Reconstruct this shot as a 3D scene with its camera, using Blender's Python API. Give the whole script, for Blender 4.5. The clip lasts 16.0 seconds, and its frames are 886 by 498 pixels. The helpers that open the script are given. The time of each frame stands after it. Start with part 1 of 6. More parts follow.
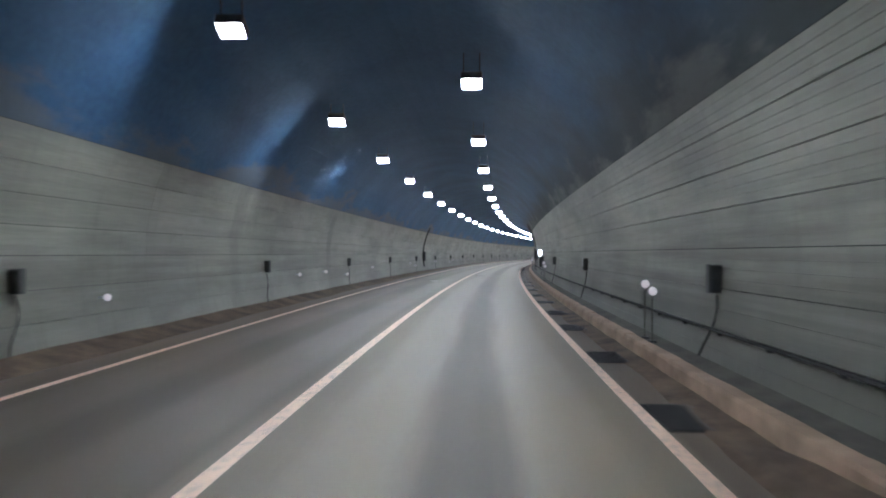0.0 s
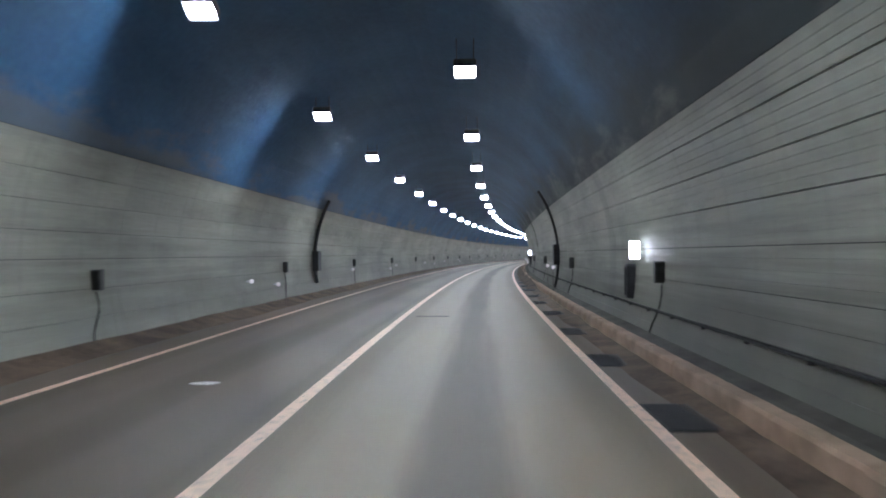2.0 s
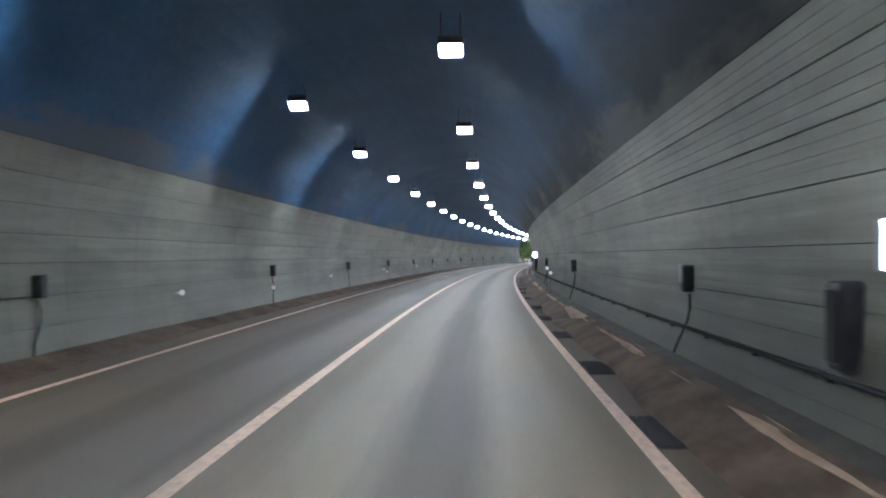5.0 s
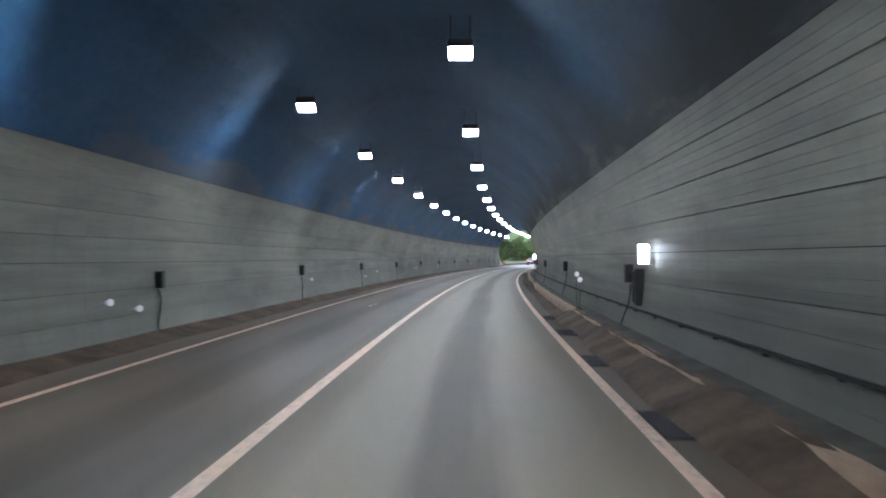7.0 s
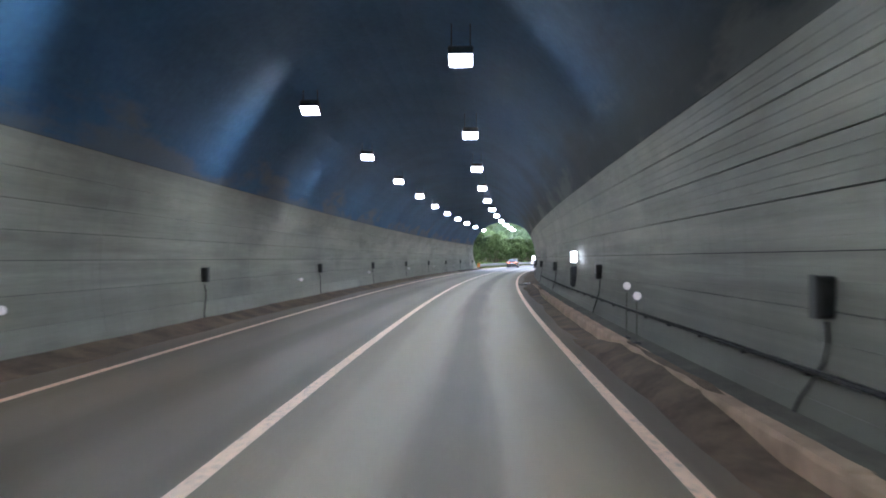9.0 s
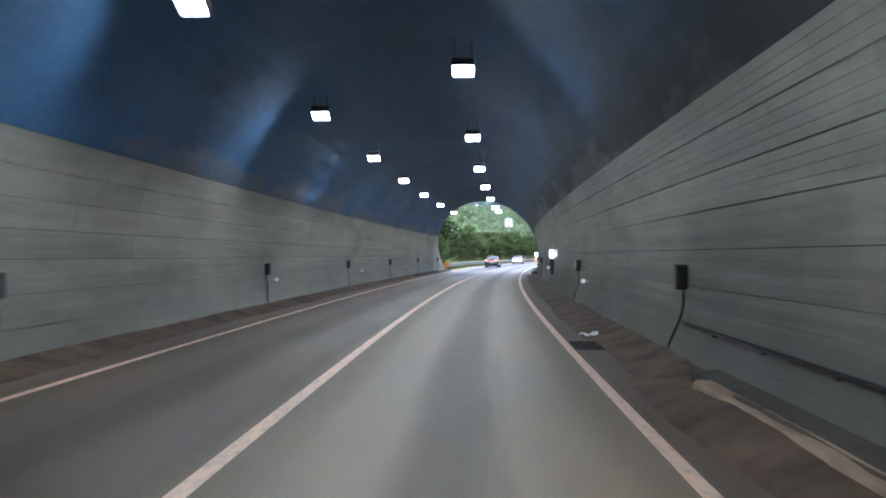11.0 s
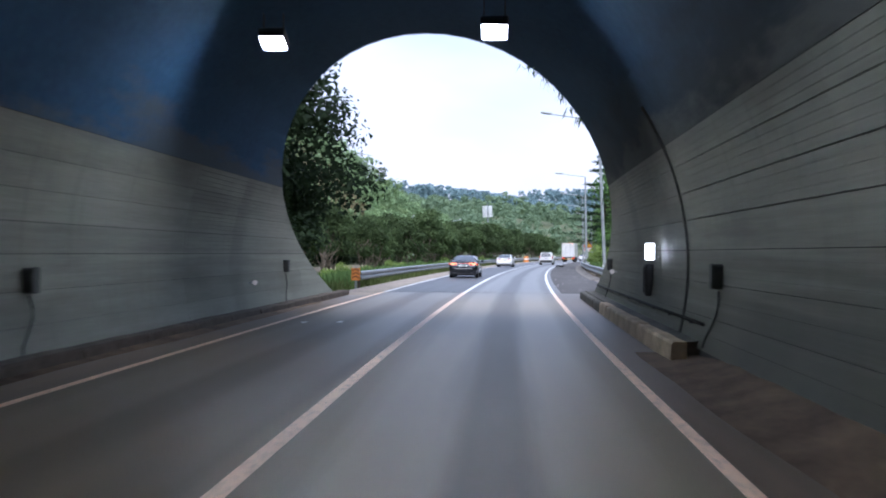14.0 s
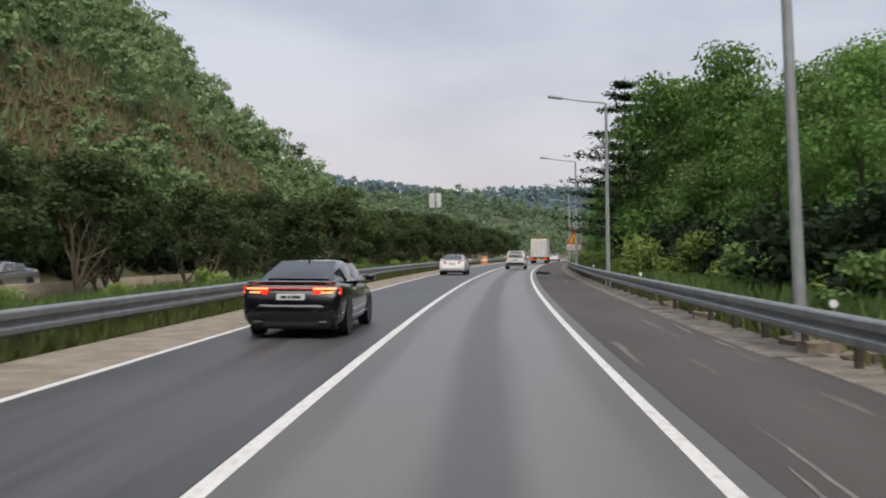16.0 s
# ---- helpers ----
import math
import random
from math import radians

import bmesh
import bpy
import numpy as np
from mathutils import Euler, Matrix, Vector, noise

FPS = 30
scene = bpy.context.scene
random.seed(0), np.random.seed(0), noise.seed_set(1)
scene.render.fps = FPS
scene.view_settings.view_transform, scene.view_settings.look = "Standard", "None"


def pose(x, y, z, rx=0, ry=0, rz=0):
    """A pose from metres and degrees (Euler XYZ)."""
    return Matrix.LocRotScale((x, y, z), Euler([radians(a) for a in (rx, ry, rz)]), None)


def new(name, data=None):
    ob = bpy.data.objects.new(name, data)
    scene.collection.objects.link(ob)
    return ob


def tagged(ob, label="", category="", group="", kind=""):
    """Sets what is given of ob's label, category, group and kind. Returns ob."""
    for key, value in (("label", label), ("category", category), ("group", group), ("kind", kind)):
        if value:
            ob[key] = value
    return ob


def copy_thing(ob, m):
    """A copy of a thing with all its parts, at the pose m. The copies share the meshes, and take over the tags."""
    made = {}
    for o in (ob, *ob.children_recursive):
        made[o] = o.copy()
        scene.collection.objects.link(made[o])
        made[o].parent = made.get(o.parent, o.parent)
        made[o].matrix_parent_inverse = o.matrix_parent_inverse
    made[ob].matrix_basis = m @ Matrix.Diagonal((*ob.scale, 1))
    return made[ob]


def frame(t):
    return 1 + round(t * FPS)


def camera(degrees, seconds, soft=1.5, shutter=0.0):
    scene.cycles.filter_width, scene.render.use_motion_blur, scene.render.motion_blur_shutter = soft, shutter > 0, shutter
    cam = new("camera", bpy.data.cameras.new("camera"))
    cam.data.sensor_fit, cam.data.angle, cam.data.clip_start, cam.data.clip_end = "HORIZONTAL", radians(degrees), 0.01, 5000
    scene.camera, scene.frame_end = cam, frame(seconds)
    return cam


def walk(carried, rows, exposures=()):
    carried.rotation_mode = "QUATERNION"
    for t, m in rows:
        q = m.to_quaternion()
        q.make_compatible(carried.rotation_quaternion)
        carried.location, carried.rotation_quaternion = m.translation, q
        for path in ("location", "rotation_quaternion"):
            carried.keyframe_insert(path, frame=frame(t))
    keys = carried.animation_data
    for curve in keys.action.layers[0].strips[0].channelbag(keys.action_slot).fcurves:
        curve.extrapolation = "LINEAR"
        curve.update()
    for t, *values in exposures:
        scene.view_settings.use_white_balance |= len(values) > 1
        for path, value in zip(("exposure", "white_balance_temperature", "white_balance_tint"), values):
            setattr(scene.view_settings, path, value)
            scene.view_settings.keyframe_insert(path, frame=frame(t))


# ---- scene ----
# ---------------------------------------------------------------- alignment of the road
KNOT_S = [17.5 + 44 * i for i in range(15)]
KNOT_K = [-7.12, -6.45, -5.10, -6.15, -6.55, -6.65, -7.38, -7.99, -7.04, -7.00, -7.09, -7.12, -7.14, -7.14, -7.14]
S_AXIS = np.arange(-200.0, 2400.0, 2.0)
_k = np.interp(S_AXIS, KNOT_S, KNOT_K) * 1.07e-4
_k = np.where(S_AXIS > 700, np.maximum(-7.14e-4 * (1 - (S_AXIS - 700) / 500), -7.14e-4), _k)
_k = np.minimum(_k, 0)
_th = np.concatenate([[0], np.cumsum(_k[1:] + _k[:-1])])
_i0 = int(np.argmin(abs(S_AXIS)))
_th = _th - _th[_i0]
_x = np.concatenate([[0], np.cumsum(-np.sin(_th[1:]) - np.sin(_th[:-1]))])
_y = np.concatenate([[0], np.cumsum(np.cos(_th[1:]) + np.cos(_th[:-1]))])
_x, _y = _x - _x[_i0], _y - _y[_i0]


def heading(s):
    return np.interp(s, S_AXIS, _th)


def place(s, lat, z=0.0):
    """World place(s) of station s along our lane's middle, lat metres to its right, at height z."""
    th = heading(s)
    return np.stack(np.broadcast_arrays(np.interp(s, S_AXIS, _x) + lat * np.cos(th),
                                        np.interp(s, S_AXIS, _y) + lat * np.sin(th), np.asarray(z, float)), -1)


def stand(s, lat, z=0.0, turn=0.0, lean=0.0):
    """A pose on the road: x to the right of the way, y along it."""
    p = place(s, lat, z)
    return pose(p[0], p[1], p[2], 0, lean, math.degrees(heading(s)) + turn)


# ---------------------------------------------------------------- the camera
cam = camera(49.21, 16.0, soft=1.9, shutter=0.2)
EYE = 1.60
# seconds, station, metres right of the lane's middle, yaw from the way, pitch, roll
WAY = [
    (0.0, 39.47, 0.131, 1.832, 0.256, -0.154),
    (0.5, 50.68, 0.147, 2.067, 0.241, 0.067),
    (1.0, 61.83, 0.099, 2.090, 0.250, 0.137),
    (1.5, 72.92, 0.083, 1.795, 0.302, 0.127),
    (2.0, 83.82, 0.110, 1.603, 0.293, 0.322),
    (2.5, 94.71, 0.139, 1.434, 0.284, 0.557),
    (3.0, 105.69, 0.215, 1.605, 0.484, 0.684),
    (3.5, 116.89, 0.327, 1.272, 0.489, 0.534),
    (4.0, 128.35, 0.418, 1.448, 0.470, 0.526),
    (4.5, 139.59, 0.410, 1.547, 0.457, 0.509),
    (5.0, 150.51, 0.352, 1.703, 0.437, 0.471),
    (5.5, 161.23, 0.274, 1.859, 0.418, 0.424),
    (6.0, 171.87, 0.206, 1.960, 0.412, 0.382),
    (6.5, 182.58, 0.178, 1.948, 0.429, 0.355),
    (7.0, 193.36, 0.187, 1.659, 0.534, 0.305),
    (7.5, 204.07, 0.164, 1.317, 0.484, -0.147),
    (8.0, 214.70, 0.228, 1.760, 0.478, -0.048),
    (8.5, 225.24, 0.238, 1.731, 0.517, -0.078),
    (9.0, 235.75, 0.210, 1.601, 0.549, -0.151),
    (9.5, 246.22, 0.204, 1.575, 0.533, -0.143),
    (10.0, 256.61, 0.201, 1.575, 0.483, -0.087),
    (10.5, 266.99, 0.200, 1.597, 0.422, -0.006),
    (11.0, 277.41, 0.201, 1.638, 0.373, 0.079),
    (11.5, 287.95, 0.203, 1.697, 0.359, 0.148),
    (12.0, 298.57, 0.210, 1.920, 0.395, 0.324),
    (12.5, 309.23, 0.189, 2.195, 0.253, 0.241),
    (13.0, 319.90, 0.117, 2.948, 0.205, -0.149),
    (13.5, 330.56, 0.070, 2.995, 0.207, -0.211),
    (14.0, 341.26, 0.067, 3.127, 0.228, -0.354),
    (14.5, 352.31, 0.070, 2.587, 0.119, -0.248),
    (15.0, 363.35, 0.080, 2.566, 0.536, -0.344),
    (15.5, 374.35, 0.098, 2.468, 0.363, 0.005),
    (16.0, 385.30, 0.117, 2.365, 0.194, -0.219)]


def eye_pose(s, lat, yaw, pitch, roll):
    p = place(s, lat, EYE)
    return pose(p[0], p[1], p[2], 90 + pitch, roll, math.degrees(heading(s)) + yaw)


walk(cam, [(t, eye_pose(*r)) for t, *r in WAY],
     exposures=[(0, 1.74, 5700, 15), (3.5, 1.77, 5650, 15), (6.5, 1.68, 5650, 15), (9.0, 1.66, 5650, 15), (12.2, 1.48, 5650, 15), (12.9, 1.25, 5600, 15), (13.9, 0.9, 5550, 15), (14.4, 0.70, 4950, 34), (15.0, 0.27, 5350, 26), (15.6, 0.03, 6450, 14), (16, 0.05, 6800, 13)])

# ---------------------------------------------------------------- sky and sun
world = bpy.data.worlds.new("overcast_sky")
scene.world = world
world.use_nodes = True
wt = world.node_tree
wt.nodes.clear()


def link(tree, a, b):
    tree.links.new(a, b)


w_out = wt.nodes.new("ShaderNodeOutputWorld")
w_bg = wt.nodes.new("ShaderNodeBackground")
w_sky = wt.nodes.new("ShaderNodeTexSky")
w_sky.sky_type = "NISHITA"
w_sky.sun_disc = False
w_sky.sun_elevation = radians(60)
w_sky.sun_rotation = radians(188)
w_sky.dust_density = 4.0
w_dim = wt.nodes.new("ShaderNodeVectorMath")
w_dim.operation = "SCALE"
w_dim.inputs["Scale"].default_value = 0.055
w_co = wt.nodes.new("ShaderNodeTexCoord")
w_map = wt.nodes.new("ShaderNodeMapping")
w_map.inputs["Scale"].default_value = (1.0, 1.0, 2.6)
w_noise = wt.nodes.new("ShaderNodeTexNoise")
w_noise.inputs["Scale"].default_value = 1.5
w_noise.inputs["Detail"].default_value = 5.0
w_noise.inputs["Roughness"].default_value = 0.5
w_ramp = wt.nodes.new("ShaderNodeValToRGB")
w_ramp.color_ramp.elements[0].position = 0.38
w_ramp.color_ramp.elements[0].color = (0.235, 0.30, 0.405, 1)
w_ramp.color_ramp.elements[1].position = 0.68
w_ramp.color_ramp.elements[1].color = (0.60, 0.665, 0.76, 1)
w_sep = wt.nodes.new("ShaderNodeSeparateXYZ")
w_hor = wt.nodes.new("ShaderNodeMapRange")
w_hor.inputs["From Min"].default_value = 0.0
w_hor.inputs["From Max"].default_value = 0.22
w_hor.inputs["To Min"].default_value = 0.75
w_hor.inputs["To Max"].default_value = 0.0
w_low = wt.nodes.new("ShaderNodeMixRGB")
w_low.inputs["Color2"].default_value = (0.74, 0.68, 0.70, 1)
w_mix = wt.nodes.new("ShaderNodeMixRGB")
w_mix.inputs["Fac"].default_value = 0.85
link(wt, w_sky.outputs["Color"], w_dim.inputs[0])
link(wt, w_co.outputs["Generated"], w_map.inputs["Vector"])
link(wt, w_map.outputs["Vector"], w_noise.inputs["Vector"])
link(wt, w_noise.outputs["Fac"], w_ramp.inputs["Fac"])
link(wt, w_co.outputs["Generated"], w_sep.inputs["Vector"])
link(wt, w_sep.outputs["Z"], w_hor.inputs["Value"])
link(wt, w_hor.outputs["Result"], w_low.inputs["Fac"])
link(wt, w_ramp.outputs["Color"], w_low.inputs["Color1"])
link(wt, w_dim.outputs["Vector"], w_mix.inputs["Color1"])
link(wt, w_low.outputs["Color"], w_mix.inputs["Color2"])
link(wt, w_mix.outputs["Color"], w_bg.inputs["Color"])
w_bg.inputs["Strength"].default_value = 1.15
link(wt, w_bg.outputs["Background"], w_out.inputs["Surface"])

sun = new("sun", bpy.data.lights.new("sun", "SUN"))
sun.data.energy = 2.7
sun.data.angle = radians(60)
sun.data.color = (1.0, 0.96, 0.9)
sun.matrix_world = pose(0, 0, 60, 30, 0, -8)

LAMP_GLOW = 92.0


# ---------------------------------------------------------------- materials
class Mat:
    """A small node-graph writer."""

    def __init__(self, name):
        self.m = bpy.data.materials.new(name)
        self.m.use_nodes = True
        self.t = self.m.node_tree
        self.p = self.t.nodes["Principled BSDF"]

    def node(self, kind, **values):
        n = self.t.nodes.new(kind)
        for k, v in values.items():
            n.inputs[k.replace("_", " ")].default_value = v
        return n

    def to(self, a, b):
        self.t.links.new(a, b)

    def coord(self, space="Object", scale=(1, 1, 1)):
        c = self.t.nodes.new("ShaderNodeTexCoord")
        m = self.node("ShaderNodeMapping", Scale=scale)
        self.to(c.outputs[space], m.inputs["Vector"])
        return m.outputs["Vector"]

    def noise(self, co, scale, detail=4.0, rough=0.55):
        n = self.node("ShaderNodeTexNoise", Scale=scale, Detail=detail, Roughness=rough)
        self.to(co, n.inputs["Vector"])
        return n.outputs["Fac"]

    def ramp(self, fac, stops):
        r = self.t.nodes.new("ShaderNodeValToRGB")
        el = r.color_ramp.elements
        while len(el) < len(stops):
            el.new(0.5)
        for e, (pos, col) in zip(el, stops):
            e.position = pos
            e.color = (*col, 1) if len(col) == 3 else col
        self.to(fac, r.inputs["Fac"])
        return r.outputs["Color"]

    def mix(self, fac, a, b, mode="MIX"):
        n = self.t.nodes.new("ShaderNodeMixRGB")
        n.blend_type = mode
        for sock, v in ((n.inputs["Fac"], fac), (n.inputs["Color1"], a), (n.inputs["Color2"], b)):
            if hasattr(v, "is_output"):
                self.to(v, sock)
            elif isinstance(v, (int, float)):
                sock.default_value = v if sock.type == "VALUE" else (v, v, v, 1)
            else:
                sock.default_value = (*v, 1)
        return n.outputs["Color"]

    def math(self, op, a, b=0.0):
        n = self.t.nodes.new("ShaderNodeMath")
        n.operation = op
        for sock, v in ((n.inputs[0], a), (n.inputs[1], b)):
            if hasattr(v, "is_output"):
                self.to(v, sock)
            else:
                sock.default_value = v
        return n.outputs["Value"]

    def bump(self, height, strength=0.3, distance=0.02):
        b = self.node("ShaderNodeBump", Strength=strength, Distance=distance)
        self.to(height, b.inputs["Height"])
        self.to(b.outputs["Normal"], self.p.inputs["Normal"])

    def set(self, color=None, rough=None, metal=None, **more):
        for key, v in (("Base Color", color), ("Roughness", rough), ("Metallic", metal)):
            if v is None:
                continue
            if hasattr(v, "is_output"):
                self.to(v, self.p.inputs[key])
            elif key == "Base Color":
                self.p.inputs[key].default_value = (*v, 1)
            else:
                self.p.inputs[key].default_value = v
        for k, v in more.items():
            self.p.inputs[k.replace("_", " ")].default_value = v
        return self.m


def plain(name, color, rough=0.6, metal=0.0, vary=0.25, scale=6.0, bump=0.1, **more):
    """A painted, cast or rubber surface: two scales of mottling and a fine relief."""
    a = Mat(name)
    co = a.coord()
    n1, n2 = a.noise(co, scale), a.noise(co, scale * 9, 3)
    dark = tuple(c * (1 - vary) for c in color)
    lite = tuple(min(1, c * (1 + vary)) for c in color)
    col = a.ramp(n1, [(0.3, dark), (0.7, lite)])
    col = a.mix(0.25, col, a.ramp(n2, [(0.35, dark), (0.65, lite)]))
    if bump:
        a.bump(n2, bump, 0.004)
    return a.set(col, rough, metal, **more)


def glow(name, color, strength, base=(0.8, 0.8, 0.8)):
    a = Mat(name)
    a.set(base, 0.4)
    a.p.inputs["Emission Color"].default_value = (*color, 1)
    a.p.inputs["Emission Strength"].default_value = strength
    return a.m


def road_material():
    """Worn asphalt: u is metres across, v metres along."""
    a = Mat("worn_asphalt")
    uv = a.coord("UV")
    ob = a.coord()
    sep = a.node("ShaderNodeSeparateXYZ")
    a.to(uv, sep.inputs["Vector"])
    u, v = sep.outputs["X"], sep.outputs["Y"]
    long = a.coord("UV", (1.0, 0.035, 1.0))
    streak = a.noise(long, 2.2, 5)
    patchy = a.noise(a.coord("UV", (0.5, 0.12, 1)), 0.9, 3)
    grain = a.noise(ob, 45, 3, 0.7)
    wob = a.math("MULTIPLY", a.math("SUBTRACT", streak, 0.5), 0.5)
    uu = a.math("ADD", u, wob)
    # oil down the middle of each lane
    def band(mid, half, soft):
        d = a.math("ABSOLUTE", a.math("SUBTRACT", uu, mid))
        r = a.node("ShaderNodeMapRange")
        r.interpolation_type = "SMOOTHSTEP"
        r.inputs["From Min"].default_value = half
        r.inputs["From Max"].default_value = half + soft
        r.inputs["To Min"].default_value = 1.0
        r.inputs["To Max"].default_value = 0.0
        a.to(d, r.inputs["Value"])
        return r.outputs["Result"]
    base = a.ramp(patchy, [(0.3, (0.20, 0.197, 0.188)), (0.7, (0.28, 0.275, 0.262))])
    base = a.mix(0.5, base, a.ramp(streak, [(0.25, (0.17, 0.167, 0.16)), (0.75, (0.29, 0.284, 0.272))]))
    base = a.mix(0.35, base, a.ramp(grain, [(0.3, (0.10, 0.10, 0.096)), (0.7, (0.38, 0.37, 0.355))]))
    wheel = a.math("MAXIMUM", a.math("MAXIMUM", band(-0.8, 0.25, 0.45), band(0.85, 0.25, 0.45)), a.math("MAXIMUM", band(-4.2, 0.25, 0.45), band(-2.6, 0.25, 0.45)))
    base = a.mix(a.math("MULTIPLY", wheel, 0.55), base, (0.345, 0.338, 0.322))
    # the tunnel's stretch: 1 inside, falling to 0 at the mouth
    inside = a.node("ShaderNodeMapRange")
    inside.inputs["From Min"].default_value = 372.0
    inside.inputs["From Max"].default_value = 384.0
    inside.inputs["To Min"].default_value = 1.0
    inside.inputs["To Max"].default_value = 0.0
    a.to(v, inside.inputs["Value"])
    oil = a.math("MAXIMUM", band(0.02, 0.12, 0.5), band(-3.4, 0.12, 0.5))
    oil = a.math("MULTIPLY", oil, a.math("ADD", 0.35, a.math("MULTIPLY", patchy, 0.8)))
    oil = a.math("MULTIPLY", oil, a.math("ADD", 0.5, a.math("MULTIPLY", inside.outputs["Result"], 0.4)))
    base = a.mix(oil, base, (0.085, 0.085, 0.084))
    # brown dust on the tunnel's shoulders
    dust = a.math("MAXIMUM", band(2.95, 1.05, 0.15), band(-5.95, 0.75, 0.3))
    dust = a.math("MULTIPLY", a.math("MULTIPLY", dust, inside.outputs["Result"]), a.math("ADD", 0.72, a.math("MULTIPLY", a.noise(a.coord("UV", (1, 0.3, 1)), 1.7, 5), 0.4)))
    # side lanes darker and browner: dust, plus headlight falloff painted into the colour
    side_lane = a.math("MULTIPLY", a.math("MAXIMUM", band(-3.6, 1.5, 0.4), band(2.6, 0.6, 0.3)), a.math("MULTIPLY", inside.outputs["Result"], 0.85))
    base = a.mix(side_lane, base, a.ramp(patchy, [(0.3, (0.068, 0.058, 0.047)), (0.7, (0.135, 0.12, 0.10))]))
    # inside the tunnel the colour is pulled darker and browner
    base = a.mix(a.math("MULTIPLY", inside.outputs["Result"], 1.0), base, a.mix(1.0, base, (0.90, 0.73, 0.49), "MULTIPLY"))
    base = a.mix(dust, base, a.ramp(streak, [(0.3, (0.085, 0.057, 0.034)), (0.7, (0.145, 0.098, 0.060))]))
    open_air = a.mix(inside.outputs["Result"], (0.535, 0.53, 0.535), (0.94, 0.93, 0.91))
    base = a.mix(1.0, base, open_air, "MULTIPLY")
    a.bump(grain, 0.35, 0.006)
    # dull dusty surface deep inside, polished towards the mouth and in the open
    dull = a.node("ShaderNodeMapRange")
    dull.inputs["From Min"].default_value = 335.0
    dull.inputs["From Max"].default_value = 372.0
    dull.inputs["To Min"].default_value = 0.64
    dull.inputs["To Max"].default_value = 0.42
    a.to(v, dull.inputs["Value"])
    rough = a.math("SUBTRACT", dull.outputs["Result"], a.math("MULTIPLY", wheel, 0.08))
    return a.set(base, rough)


STAINS = ((141.2, 0), (65.0, 1), (79.5, 1), (106.0, 0), (319.0, 0), (364.2, 0), (364.6, 1), (338.0, 0))


def panel_material():
    """Grimy pale wall panels: soot low down in streaks along the traffic's way."""
    a = Mat("grimy_wall_panel")
    uv = a.coord("UV", (1, 1, 1))
    along = a.noise(a.coord("UV", (2.2, 0.05, 1)), 2.4, 5)
    blot = a.noise(a.coord("UV", (0.6, 0.25, 1)), 0.8, 4)
    fine = a.noise(a.coord("UV", (14, 0.6, 1)), 2.0, 4)
    run = a.noise(a.coord("UV", (0.3, 3.0, 1)), 1.4, 4)
    base = a.ramp(blot, [(0.28, (0.20, 0.198, 0.182)), (0.72, (0.37, 0.362, 0.335))])
    base = a.mix(0.3, base, a.ramp(along, [(0.3, (0.17, 0.167, 0.15)), (0.7, (0.41, 0.402, 0.374))]))
    base = a.mix(0.2, base, a.ramp(fine, [(0.3, (0.22, 0.21, 0.19)), (0.7, (0.42, 0.41, 0.38))]))
    base = a.mix(a.math("MULTIPLY", a.ramp(run, [(0.55, (0, 0, 0)), (0.75, (1, 1, 1))]), 0.35), base, (0.15, 0.145, 0.13))
    soot = a.noise(a.coord("UV", (0.9, 0.16, 1)), 1.1, 6, 0.6)
    base = a.mix(a.math("MULTIPLY", a.ramp(soot, [(0.5, (0, 0, 0)), (0.68, (1, 1, 1))]), 0.5), base, (0.12, 0.118, 0.108))
    info = a.t.nodes.new("ShaderNodeObjectInfo")
    tone = a.math("ADD", 0.92, a.math("MULTIPLY", info.outputs["Random"], 0.16))
    base = a.mix(1.0, base, a.mix(1.0, (1, 1, 1), tone, "MULTIPLY"), "MULTIPLY")
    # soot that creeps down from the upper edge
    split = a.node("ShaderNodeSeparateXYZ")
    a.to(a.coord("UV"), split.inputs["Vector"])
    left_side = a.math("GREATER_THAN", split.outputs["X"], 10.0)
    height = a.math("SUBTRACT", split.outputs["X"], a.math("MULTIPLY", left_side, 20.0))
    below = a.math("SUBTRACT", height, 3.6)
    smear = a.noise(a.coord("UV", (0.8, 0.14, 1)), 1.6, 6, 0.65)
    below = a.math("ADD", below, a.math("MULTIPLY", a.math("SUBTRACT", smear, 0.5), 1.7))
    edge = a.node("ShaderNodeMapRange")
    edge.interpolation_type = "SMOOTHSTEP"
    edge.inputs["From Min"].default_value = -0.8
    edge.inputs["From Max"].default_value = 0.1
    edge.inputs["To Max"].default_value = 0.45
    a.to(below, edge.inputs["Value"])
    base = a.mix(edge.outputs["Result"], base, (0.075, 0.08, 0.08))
    # brown road dirt thrown up on the lower rows
    splash = a.node("ShaderNodeMapRange")
    splash.interpolation_type = "SMOOTHSTEP"
    splash.inputs["From Min"].default_value = 0.55
    splash.inputs["From Max"].default_value = 2.3
    splash.inputs["To Min"].default_value = 0.92
    splash.inputs["To Max"].default_value = 0.0
    a.to(a.math("ADD", height, a.math("MULTIPLY", a.math("SUBTRACT", along, 0.5), 1.6)), splash.inputs["Value"])
    base = a.mix(a.math("MULTIPLY", splash.outputs["Result"], a.math("SUBTRACT", 1.0, a.math("MULTIPLY", left_side, 0.45))), base, a.ramp(blot, [(0.3, (0.050, 0.049, 0.039)), (0.7, (0.108, 0.105, 0.085))]))
    # dark damp bands that run down the wall at the lining's joints
    drip = a.noise(a.coord("UV", (1.2, 2.2, 1)), 1.2, 5, 0.65)
    along_v = a.math("ADD", split.outputs["Y"], a.math("MULTIPLY", a.math("SUBTRACT", drip, 0.5), 0.9))
